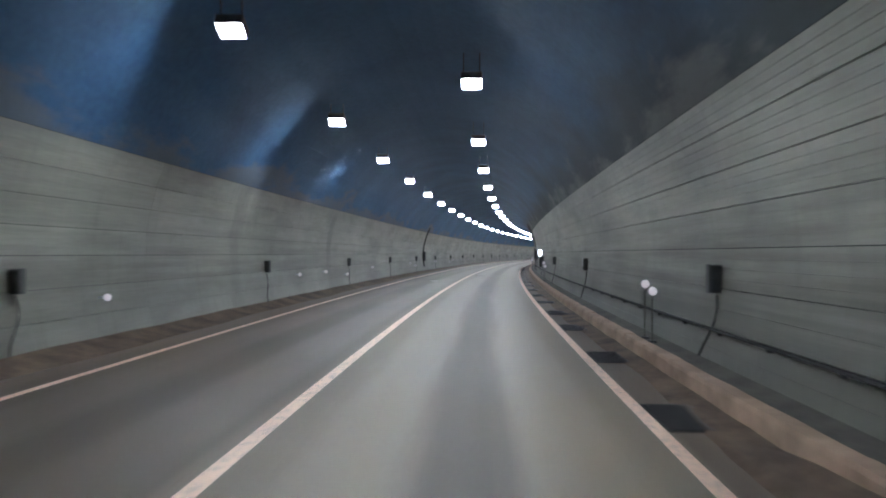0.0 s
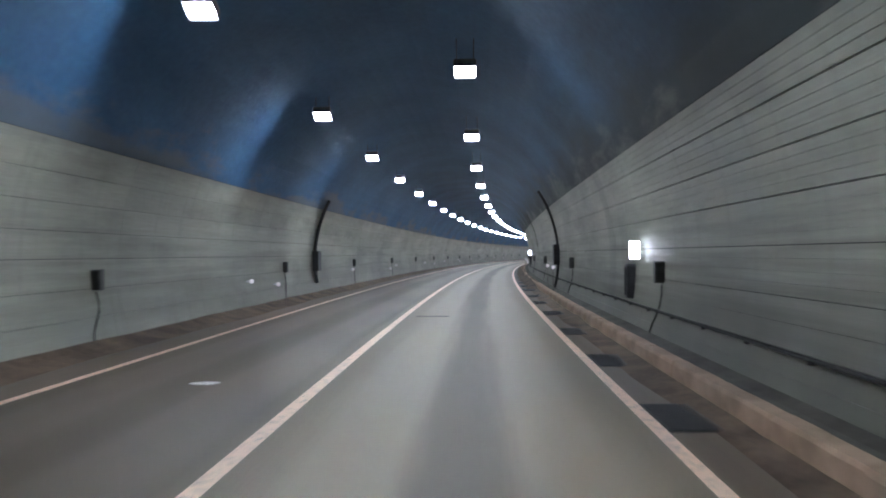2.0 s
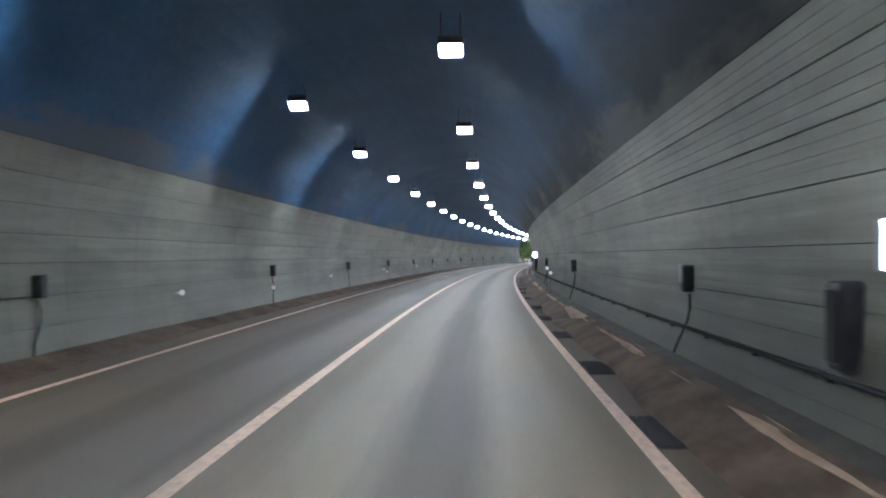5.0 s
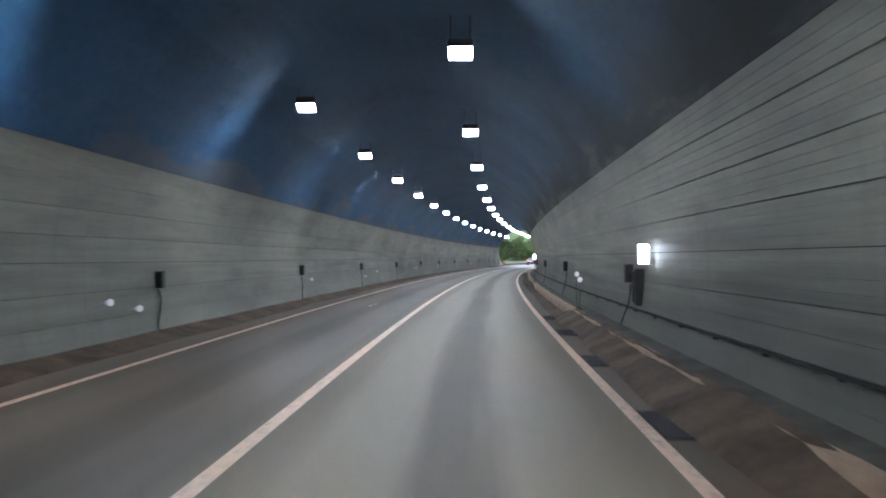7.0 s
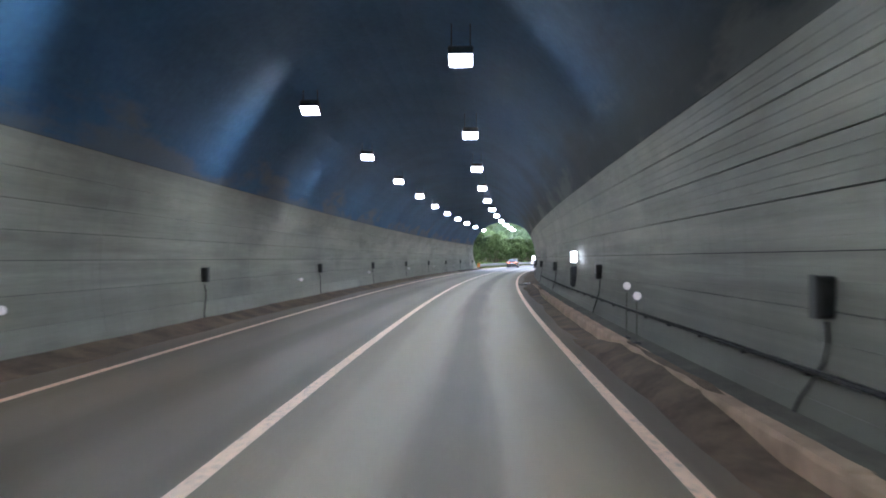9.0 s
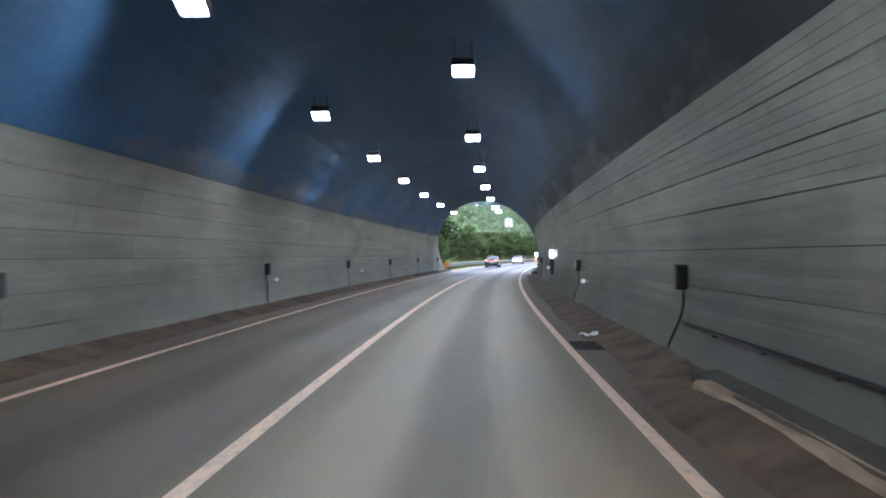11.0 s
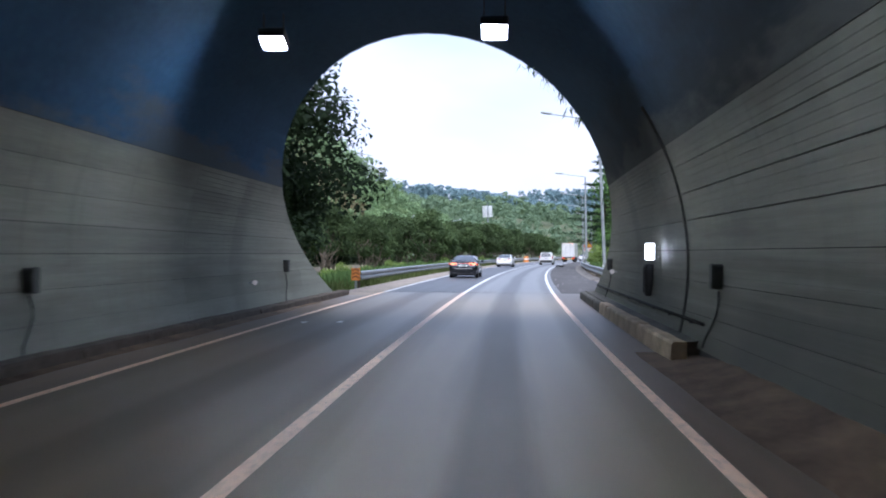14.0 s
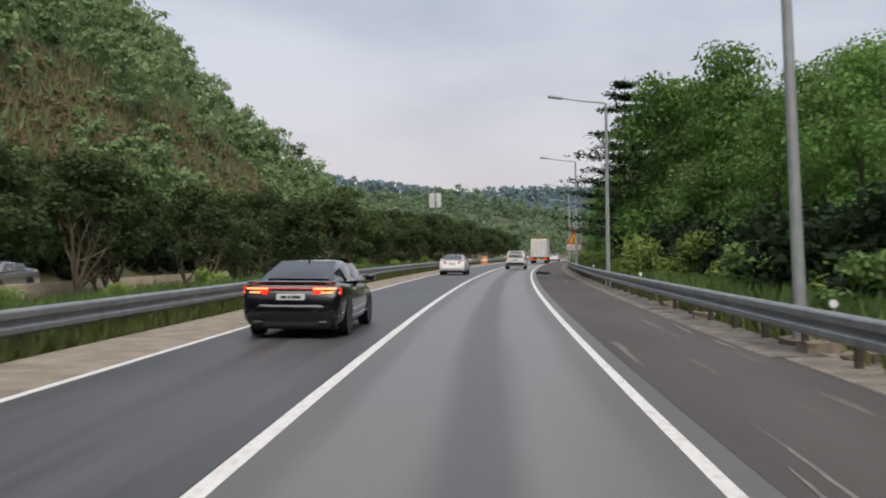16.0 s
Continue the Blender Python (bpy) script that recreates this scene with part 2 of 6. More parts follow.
    for at, left in STAINS:
        band = a.node("ShaderNodeMapRange")
        band.interpolation_type = "SMOOTHSTEP"
        band.inputs["From Min"].default_value = 0.25
        band.inputs["From Max"].default_value = 0.75
        band.inputs["To Min"].default_value = 0.55
        band.inputs["To Max"].default_value = 0.0
        a.to(a.math("ABSOLUTE", a.math("SUBTRACT", along_v, at)), band.inputs["Value"])
        here = left_side if left else a.math("SUBTRACT", 1.0, left_side)
        base = a.mix(a.math("MULTIPLY", a.math("MULTIPLY", band.outputs["Result"], here), drip), base, (0.07, 0.072, 0.068))
    base = a.mix(1.0, base, (1.21, 1.24, 1.09), "MULTIPLY")
    a.bump(fine, 0.15, 0.004)
    return a.set(base, 0.55)


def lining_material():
    """Vault: u is metres round it from the springing, v metres along. Grey dust clings above the panels; blue glare
    haze is painted into the sooty rest.
    """
    a = Mat("sooty_lining_with_painted_glare")
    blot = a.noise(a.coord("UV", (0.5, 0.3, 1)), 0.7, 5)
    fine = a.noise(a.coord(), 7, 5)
    # navy stands in for lamp glare haze over the dark concrete
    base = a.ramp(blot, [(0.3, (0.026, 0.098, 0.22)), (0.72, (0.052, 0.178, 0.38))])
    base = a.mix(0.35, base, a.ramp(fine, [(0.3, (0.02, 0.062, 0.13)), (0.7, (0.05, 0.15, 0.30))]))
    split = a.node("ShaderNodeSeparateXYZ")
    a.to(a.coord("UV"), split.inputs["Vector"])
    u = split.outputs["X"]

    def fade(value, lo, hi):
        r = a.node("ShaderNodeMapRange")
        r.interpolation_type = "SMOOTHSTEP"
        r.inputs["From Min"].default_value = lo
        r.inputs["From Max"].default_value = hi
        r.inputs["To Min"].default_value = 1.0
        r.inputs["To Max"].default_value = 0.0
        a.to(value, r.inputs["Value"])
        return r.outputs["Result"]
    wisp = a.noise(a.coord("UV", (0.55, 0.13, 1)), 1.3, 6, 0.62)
    # right flank kept neutral dark, where the painted glare haze ends
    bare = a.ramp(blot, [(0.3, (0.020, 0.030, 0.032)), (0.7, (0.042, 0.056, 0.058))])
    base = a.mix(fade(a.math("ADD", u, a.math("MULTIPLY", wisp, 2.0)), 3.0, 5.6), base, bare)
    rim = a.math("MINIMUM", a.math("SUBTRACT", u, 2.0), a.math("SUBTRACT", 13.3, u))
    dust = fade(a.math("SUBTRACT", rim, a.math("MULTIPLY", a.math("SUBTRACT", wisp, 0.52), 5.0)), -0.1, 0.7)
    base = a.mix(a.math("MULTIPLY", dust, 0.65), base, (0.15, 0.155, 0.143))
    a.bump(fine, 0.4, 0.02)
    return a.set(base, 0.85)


def paint_material(name, color, worn, wear_color=(0.16, 0.15, 0.14)):
    a = Mat(name)
    chips = a.noise(a.coord(), 9, 5, 0.7)
    long = a.noise(a.coord("UV", (2, 0.15, 1)), 3, 4)
    mask = a.math("MULTIPLY", a.ramp(chips, [(0.52 - worn * 0.2, (0, 0, 0)), (0.72 - worn * 0.2, (1, 1, 1))]), 0.75)
    base = a.mix(0.4, color, a.ramp(long, [(0.3, tuple(c * 0.75 for c in color)), (0.7, color)]))
    return a.set(a.mix(mask, base, wear_color), 0.55)


def leaf_material(name, dark, lite, turn=(1.35, 1.1, 0.75)):
    a = Mat(name)
    geo = a.t.nodes.new("ShaderNodeNewGeometry")
    info = a.t.nodes.new("ShaderNodeObjectInfo")
    patch = a.noise(a.coord(), 0.12, 3)
    col = a.ramp(geo.outputs["Random Per Island"], [(0.0, dark), (1.0, lite)])
    warm = tuple(x * y for x, y in zip(lite, turn))
    col = a.mix(a.math("MULTIPLY", patch, 0.55), col, warm)
    tone = a.math("ADD", 0.75, a.math("MULTIPLY", info.outputs["Random"], 0.5))
    col = a.mix(1.0, col, a.mix(1.0, (1, 1, 1), tone, "MULTIPLY"), "MULTIPLY")
    a.set(col, 0.7, Specular_IOR_Level=0.15)
    tr = a.node("ShaderNodeBsdfTranslucent")
    a.to(col, tr.inputs["Color"])
    mx = a.node("ShaderNodeMixShader", Fac=0.38)
    a.to(a.p.outputs["BSDF"], mx.inputs[1])
    a.to(tr.outputs["BSDF"], mx.inputs[2])
    a.to(mx.outputs["Shader"], a.t.nodes["Material Output"].inputs["Surface"])
    return a.m


def soil_material():
    a = Mat("grass_and_soil")
    co = a.coord()
    big, fine = a.noise(co, 0.06, 5), a.noise(co, 2.2, 5)
    base = a.ramp(big, [(0.33, (0.06, 0.085, 0.035)), (0.5, (0.11, 0.12, 0.055)), (0.66, (0.22, 0.175, 0.115))])
    base = a.mix(0.5, base, a.ramp(fine, [(0.3, (0.035, 0.05, 0.02)), (0.7, (0.14, 0.16, 0.065))]))
    a.bump(fine, 0.6, 0.08)
    return a.set(base, 0.9)


M_ROAD = road_material()
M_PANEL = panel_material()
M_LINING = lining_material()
# cream paint with the warm glow of headlights mixed into its colour
M_LINE = paint_material("worn_cream_line_paint", (0.96, 0.68, 0.50), 0.15)
M_LINE_OUT = paint_material("white_line_paint", (0.82, 0.81, 0.79), 0.05)
M_JOINT = plain("sooty_wall_concrete", (0.06, 0.06, 0.055), 0.9, vary=0.4, scale=1.5, bump=0.4)
# dusty concrete, turned more orange for the warm headlight on it
M_KERB = plain("dusty_concrete_kerb", (0.39, 0.265, 0.175), 0.85, vary=0.35, scale=0.8, bump=0.4)
M_WALKWAY = plain("dirty_walkway_concrete", (0.070, 0.063, 0.047), 0.85, vary=0.5, scale=1.3, bump=0.4)
M_DIRT = plain("brown_road_dust", (0.115, 0.076, 0.046), 0.95, vary=0.65, scale=1.1, bump=0.6)
M_BLACK = plain("black_plastic", (0.025, 0.025, 0.027), 0.5, vary=0.3)
M_RUBBER = plain("dark_rubber", (0.02, 0.02, 0.02), 0.9, vary=0.3, bump=0.3)
M_STEEL = plain("galvanised_steel", (0.42, 0.44, 0.455), 0.5, 0.3, vary=0.2, scale=3.0)
M_RAIL = plain("weathered_guardrail_steel", (0.26, 0.275, 0.29), 0.45, 0.2, vary=0.3, scale=2.2)
M_HOUSING = plain("dark_grey_lamp_housing", (0.04, 0.043, 0.046), 0.5, 0.3)
M_LENS = glow("tunnel_lamp_glass", (0.95, 0.985, 0.96), LAMP_GLOW)
M_SIGNGLOW = glow("lit_sign_panel", (0.95, 0.98, 1.0), 5.0)
M_REFLECT = plain("white_reflector", (0.95, 0.94, 0.92), 0.25, vary=0.1)
# emission added to the reflectors in place of headlight they throw back
M_STUD = glow("reflector_glow_white", (1.0, 0.9, 0.86), 0.12, (0.6, 0.58, 0.55))
M_SOIL = soil_material()
M_LEAF = leaf_material("oak_leaves", (0.065, 0.145, 0.06), (0.20, 0.325, 0.125))
M_FRESH = leaf_material("fresh_green_leaves", (0.055, 0.15, 0.05), (0.19, 0.36, 0.115))
# shade under the wide crown is put into this dark leaf colour
M_SHADE = leaf_material("leaves_toned_for_shade", (0.011, 0.023, 0.014), (0.030, 0.052, 0.025))
# green paled in the colour itself to imitate haze over distance
M_MIDLEAF = leaf_material("haze_paled_leaves", (0.155, 0.24, 0.165), (0.24, 0.35, 0.23))
M_GRASS = leaf_material("verge_grass_blades", (0.05, 0.08, 0.028), (0.14, 0.18, 0.07))
# darker copy of the leaf green, with shade painted into it
M_LEAF_DARK = leaf_material("shade_toned_leaves", (0.036, 0.064, 0.03), (0.095, 0.145, 0.062))
M_PINE = leaf_material("pine_needles", (0.018, 0.045, 0.028), (0.05, 0.09, 0.05))
# pale blue of distance haze is mixed into these leaves
M_FARLEAF = leaf_material("haze_tinted_far_leaves", (0.185, 0.27, 0.285), (0.235, 0.325, 0.34), (1.0, 1.0, 1.0))
M_HILL = leaf_material("hillside_leaves", (0.115, 0.20, 0.12), (0.28, 0.40, 0.22))
M_DRY = leaf_material("dry_brown_scrub", (0.21, 0.18, 0.105), (0.34, 0.29, 0.175), (1.1, 1.0, 0.9))
M_SHRUB = leaf_material("shrub_leaves", (0.10, 0.165, 0.05), (0.28, 0.40, 0.125))
M_WEED = leaf_material("weed_blades", (0.065, 0.13, 0.048), (0.18, 0.30, 0.11))
# near-black: the shade under the trees is painted into these leaves
M_DEEP = leaf_material("understory_shade_leaves", (0.014, 0.028, 0.018), (0.035, 0.060, 0.032))
M_BARK = plain("brown_bark", (0.17, 0.135, 0.10), 0.9, vary=0.45, scale=5, bump=0.8)


# ---------------------------------------------------------------- mesh helpers
def mesh_from(name, verts, faces, material=None, uvs=None, smooth=False):
    me = bpy.data.meshes.new(name)
    me.from_pydata([tuple(v) for v in verts], [], [tuple(f) for f in faces])
    if uvs is not None:
        layer = me.uv_layers.new(name="UVMap")
        idx = np.empty(len(me.loops), np.int32)
        me.loops.foreach_get("vertex_index", idx)
        layer.data.foreach_set("uv", np.asarray(uvs, np.float32)[idx].ravel())
    if material:
        me.materials.append(material)
    if smooth:
        me.polygons.foreach_set("use_smooth", [True] * len(me.polygons))
    me.update()
    return me


def sweep(name, profile, s0, s1, step, material, closed=False, smooth=False, caps=True):
    """A profile of (lat, z) drawn along the road from s0 to s1. UV: metres round the profile, metres along."""
    n = max(1, int(math.ceil((s1 - s0) / step)))
    ss = np.linspace(s0, s1, n + 1)
    pr = np.array(profile, float)
    m = len(pr)
    arc = np.concatenate([[0], np.cumsum(np.hypot(*np.diff(pr, axis=0).T))])
    verts = np.concatenate([place(s, pr[:, 0], pr[:, 1]) for s in ss])
    uvs = np.concatenate([np.stack([arc, np.full(m, s)], -1) for s in ss])
    faces = []
    last = m if closed else m - 1
    for i in range(n):
        for j in range(last):
            a, b = i * m + j, i * m + (j + 1) % m
            faces.append((a, b, b + m, a + m))
    if closed and caps:
        faces += [tuple(range(m))[::-1], tuple(n * m + j for j in range(m))]
    return mesh_from(name, verts, faces, material, uvs, smooth)


def flat(name, lat0, lat1, z, s0, s1, step, material, cols=1):
    """A strip of surface with u = metres across and v = metres along."""
    n = max(1, int(math.ceil((s1 - s0) / step)))
    ss, ll = np.linspace(s0, s1, n + 1), np.linspace(lat0, lat1, cols + 1)
    verts = np.concatenate([place(s, ll, z) for s in ss])
    uvs = np.concatenate([np.stack([ll, np.full(cols + 1, s)], -1) for s in ss])
    m = cols + 1
    faces = [(i * m + j, i * m + j + 1, i * m + j + 1 + m, i * m + j + m) for i in range(n) for j in range(cols)]
    return mesh_from(name, verts, faces, material, uvs)


def box_bm(bm, x0, x1, y0, y1, z0, z1, bevel=0.0, m=None):
    """Adds a box, with rounded edges where bevel is given, to a bmesh."""
    vs = [bm.verts.new((x, y, z)) for x in (x0, x1) for y in (y0, y1) for z in (z0, z1)]
    fs = [(0, 1, 3, 2), (4, 6, 7, 5), (0, 4, 5, 1), (2, 3, 7, 6), (0, 2, 6, 4), (1, 5, 7, 3)]
    made = [bm.faces.new([vs[i] for i in f]) for f in fs]
    if bevel:
        edges = list({e for f in made for e in f.edges})
        out = bmesh.ops.bevel(bm, geom=edges, offset=bevel, segments=2, affect="EDGES", profile=0.5)
        vs = list({v for f in out["faces"] for v in f.verts})
    if m is not None:
        bmesh.ops.transform(bm, matrix=m, verts=[v for v in vs if v.is_valid])
    return bm


def tube_bm(bm, points, radii, sides=8, caps=True):
    """Adds a round bar through points, with a radius at each."""
    rings = []
    pts = [Vector(p) for p in points]
    for i, p in enumerate(pts):
        d = (pts[min(i + 1, len(pts) - 1)] - pts[max(i - 1, 0)]).normalized()
        a = d.cross(Vector((0, 0, 1)))
        if a.length < 1e-3:
            a = d.cross(Vector((1, 0, 0)))
        a.normalize()
        b = a.cross(d)
        r = float(radii[i] if hasattr(radii, "__len__") else radii)
        rings.append([bm.verts.new(p + r * (math.cos(2 * math.pi * k / sides) * a + math.sin(2 * math.pi * k / sides) * b)) for k in range(sides)])
    for r0, r1 in zip(rings, rings[1:]):
        for k in range(sides):
            bm.faces.new((r0[k], r1[k], r1[(k + 1) % sides], r0[(k + 1) % sides]))
    if caps:
        bm.faces.new(rings[0])
        bm.faces.new(rings[-1][::-1])
    return bm


def extrude_bm(bm, outline, x0, x1):
    """Adds a prism: an outline of (y, z) carried from x0 to x1."""
    a = [bm.verts.new((x0, y, z)) for y, z in outline]
    b = [bm.verts.new((x1, y, z)) for y, z in outline]
    n = len(a)
    bm.faces.new(a)
    bm.faces.new(b[::-1])
    for i in range(n):
        bm.faces.new((a[i], b[i], b[(i + 1) % n], a[(i + 1) % n]))
    return bm


def mesh_of(name, bm, material, smooth=False):
    bmesh.ops.recalc_face_normals(bm, faces=bm.faces)
    me = bpy.data.meshes.new(name)
    bm.to_mesh(me)
    bm.free()
    me.materials.append(material)
    if smooth:
        me.polygons.foreach_set("use_smooth", [True] * len(me.polygons))
        me.set_sharp_from_angle(angle=radians(40))
    return me


def part(name, bm, material, parent, label="", smooth=False):
    """One mesh object under a thing or a part; bm is a bmesh or a ready mesh."""
    me = bm if isinstance(bm, bpy.types.Mesh) else mesh_of(name, bm, material, smooth)
    ob = new(name, me)
    ob.parent = parent
    if label:
        ob["label"] = label
    return ob


def thing(name, label, category, group="", kind="", data=None):
    return tagged(new(name, data), label, category, group, kind)


def empty_at(name, m, label, category, group=""):
    ob = thing(name, label, category, group)
    ob.matrix_basis = m
    return ob


# ---------------------------------------------------------------- the tunnel
CX, CZ, RAD = -1.65, 1.43, 4.87       # middle and radius of the bore
FLOOR_A = 0.32                           # half-angle below the springing at which the bore meets the floor
TOP_R, TOP_L = 3.43, 3.38                # tops of the wall panels
S_BACK = -40.0


def bore(z, r=RAD, side=1):
    """Lateral place of the bore's wall at height z."""
    return CX + side * math.sqrt(max(r * r - (z - CZ) ** 2, 0))


def portal_station(z):
    """The mouth is cut on a slant: its foot reaches farther out than its crown."""
    up = 6.3 - z
    return 362.0 + 1.6 * up + 0.12 * up * up


def lining_mesh(name, r0, r1, a_from, a_to, n_arc, s0, material, step=6.0):
    """The shell between radii r0 and r1, between two angles over the springing, out to the slanted mouth."""
    angles = np.linspace(a_from, a_to, n_arc + 1)
    n = int((350 - s0) / step)
    ss = np.linspace(s0, 350, n + 1)
    verts, uvs, faces = [], [], []
    for r in (r0, r1):
        for i in range(n + 4):
            for ang in angles:
                lat, z = CX + r * math.cos(ang), CZ + r * math.sin(ang)
                if i <= n:
                    s = ss[i]
                else:
                    end = portal_station(CZ + RAD * math.sin(ang))
                    s = 350 + (end - 350) * (i - n) / 3
                verts.append(place(s, lat, z))
                uvs.append((r0 * ang, s))
    m, rows = n_arc + 1, n + 4
    for layer in (0, 1):
        o = layer * m * rows
        for i in range(rows - 1):
            for j in range(n_arc):
                q = (o + i * m + j, o + i * m + j + 1, o + (i + 1) * m + j + 1, o + (i + 1) * m + j)
                faces.append(q if layer else q[::-1])
    o = m * rows
    for j in range(n_arc):                # the rim of the mouth, and the other end
        for i in (0, rows - 1):
            faces.append((i * m + j, i * m + j + 1, o + i * m + j + 1, o + i * m + j))
    for j in (0, n_arc):
        for i in range(rows - 1):
            faces.append((i * m + j, (i + 1) * m + j, o + (i + 1) * m + j, o + i * m + j))
    return mesh_from(name, verts, faces, material, uvs, smooth=False)


A_R, A_L = math.asin((TOP_R - CZ) / RAD), math.pi - math.asin((TOP_L - CZ) / RAD)
wall_right = thing("wall_1", "sooty concrete tunnel wall behind pale grey panels", "wall", kind="structure",
                   data=lining_mesh("wall_1", RAD + 0.05, RAD + 0.5, -FLOOR_A, A_R, 8, S_BACK, M_JOINT))
wall_left = thing("wall_2", "sooty concrete tunnel wall behind pale grey panels", "wall", kind="structure",
                  data=lining_mesh("wall_2", RAD + 0.05, RAD + 0.5, A_L, math.pi + FLOOR_A, 8, S_BACK, M_JOINT))
vault = thing("ceiling", "dark sooty concrete tunnel vault with blue glare in its colour", "ceiling", kind="structure",
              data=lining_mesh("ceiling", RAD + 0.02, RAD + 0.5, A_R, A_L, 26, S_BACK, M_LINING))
end_bm = bmesh.new()
end_bm.faces.new([end_bm.verts.new(place(S_BACK, CX + 5.6 * math.cos(a), max(-0.2, CZ + 5.6 * math.sin(a)))) for a in np.linspace(0, 2 * math.pi, 33)[:-1]])
thing("wall_3", "dark concrete wall closing the tunnel behind", "wall", kind="structure", data=mesh_of("wall_3", end_bm, M_LINING))

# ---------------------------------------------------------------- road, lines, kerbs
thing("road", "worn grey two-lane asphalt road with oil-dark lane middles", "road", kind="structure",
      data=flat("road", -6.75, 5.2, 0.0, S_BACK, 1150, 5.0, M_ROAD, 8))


def line(name, lat, width, s0, s1, material, label):
    return thing(name, label, "road marking", kind="structure", data=flat(name, lat - width / 2, lat + width / 2, 0.004, s0, s1, 4.0, material))


LANE, FAR_LINE = 1.775, -5.04
for lat, w, nm in ((-LANE, 0.16, "lane_line"), (LANE, 0.14, "edge_line"), (FAR_LINE, 0.13, "edge_line")):
    line(nm, lat, w, S_BACK, 380.15, M_LINE, "worn cream solid line painted on the road")
    line(nm, lat, w, 380.15, 1100.0, M_LINE_OUT, "white solid line painted on the road")

# ---------------------------------------------------------------- lamps
LAMP_STEP = 10.74


def frame_bm(bm, x, y, t, z0, z1):
    """A rectangular collar, open above and below."""
    rings = [[bm.verts.new((sx * (x - k * t), sy * (y - k * t), z)) for sx, sy in ((-1, -1), (1, -1), (1, 1), (-1, 1))] for k, z in ((0, z0), (0, z1), (1, z1), (1, z0))]
    for a, b in zip(rings, rings[1:] + rings[:1]):
        for k in range(4):
            bm.faces.new((a[k], a[(k + 1) % 4], b[(k + 1) % 4], b[k]))
    return bm


M_FIN = plain("grey_lamp_fin", (0.10, 0.105, 0.11), 0.5, vary=0.15)


def lamp_mesh_parts(parent):
    """A floodlight box that faces the oncoming traffic, on two hangers."""
    bm = bmesh.new()
    box_bm(bm, -0.23, 0.23, -0.21, 0.21, 0.0, 0.13, 0.03)
    part("housing", bm, M_HOUSING, parent)
    part("rim", frame_bm(bmesh.new(), 0.225, 0.205, 0.02, -0.06, 0.001), M_HOUSING, parent)
    bm = bmesh.new()
    box_bm(bm, -0.20, 0.20, -0.18, 0.18, -0.022, -0.002, 0.008)
    part("glass", bm, M_LENS, parent, "glowing cool white lamp glass")
    for k in range(5):
        bm = bmesh.new()
        x = -0.16 + 0.08 * k
        box_bm(bm, x - 0.006, x + 0.006, -0.15, 0.15, 0.131, 0.16)
        part("fin", bm, M_FIN, parent)
    back = Matrix.Rotation(-TILT, 4, "X")
    for x in (-0.17, 0.17):
        bm = bmesh.new()
        box_bm(bm, x - 0.01, x + 0.01, -0.012, 0.012, 0.10, parent["drop"], 0.0, back)
        part("hanger", bm, M_HOUSING, parent)


TILT = radians(-26)


def lamp_row(lat, z, stations, drop):
    proto = None
    for s in stations:
        m = stand(s, lat, z) @ Matrix.Rotation(TILT, 4, "X")
        if proto is None:
            proto = empty_at("ceiling_lamp", m, "glowing white tunnel lamp hung under the dark vault", "tunnel lamp", "lamps along the tunnel vault")
            proto["drop"] = drop
            lamp_mesh_parts(proto)
        else:
            copy_thing(proto, m)


lamp_row(-0.076, 5.21, [59.85 + LAMP_STEP * k for k in range(-6, 28)] + [356.9], 0.62)
lamp_row(-3.82, 5.17, [54.69 + LAMP_STEP * k for k in range(-6, 27)] + [345.4, 357.4], 0.46)


# ---------------------------------------------------------------- wall panels, pipes and kerbs
def panel_mesh(z0, z1, side, s0, s1, rows, gap):
    """One long wall panel with shallow grooves, its end cut to the slant of the mouth."""
    cut, deep, thick = (0.007, 0.016, 0.05) if rows == 5 else (0.004, 0.008, 0.05)
    za, zb = z0 + gap, z1 - gap
    edges = np.linspace(za, zb, rows + 1)
    prof = [(RAD + thick, za)]
    for k in range(rows):
        lo, hi = edges[k] + (cut if k else 0), edges[k + 1] - (cut if k < rows - 1 else 0)
        prof += [(RAD, lo), (RAD, (lo + hi) / 2), (RAD, hi)]
        if k < rows - 1:
            prof += [(RAD + deep, hi + 0.001), (RAD + deep, hi + 2 * cut - 0.001)]
    prof.append((RAD + thick, zb))
    pts = [(bore(z, r, side), z) for r, z in prof]
    m, n = len(pts), 3
    arc = np.array([z for _, z in prof])
    verts, uvs, faces = [], [], []
    for i in range(n + 1):
        for (lat, z), a in zip(pts, arc):
            end = min(s1, portal_station(z) - 0.12)
            s = min(s0, end - 0.02) + (end - min(s0, end - 0.02)) * i / n
            verts.append(place(s, lat, z))
            uvs.append((a + (0 if side > 0 else 20), s))
    for i in range(n):
        for j in range(m - 1):
            q = (i * m + j, i * m + j + 1, (i + 1) * m + j + 1, (i + 1) * m + j)
            faces.append(q if side > 0 else q[::-1])
    for i in (0, n):
        faces.append(tuple(i * m + j for j in range(m)))
    return mesh_from("panel", verts, faces, M_PANEL, uvs)


BANDS_R = (0.16, 0.65, 1.16, 1.67, 2.17, 2.61, 3.05, TOP_R)
BANDS_L = (0.10, 0.54, 1.03, 1.55, 2.00, 2.45, 2.89, TOP_L)
PANEL_LEN = 10.8
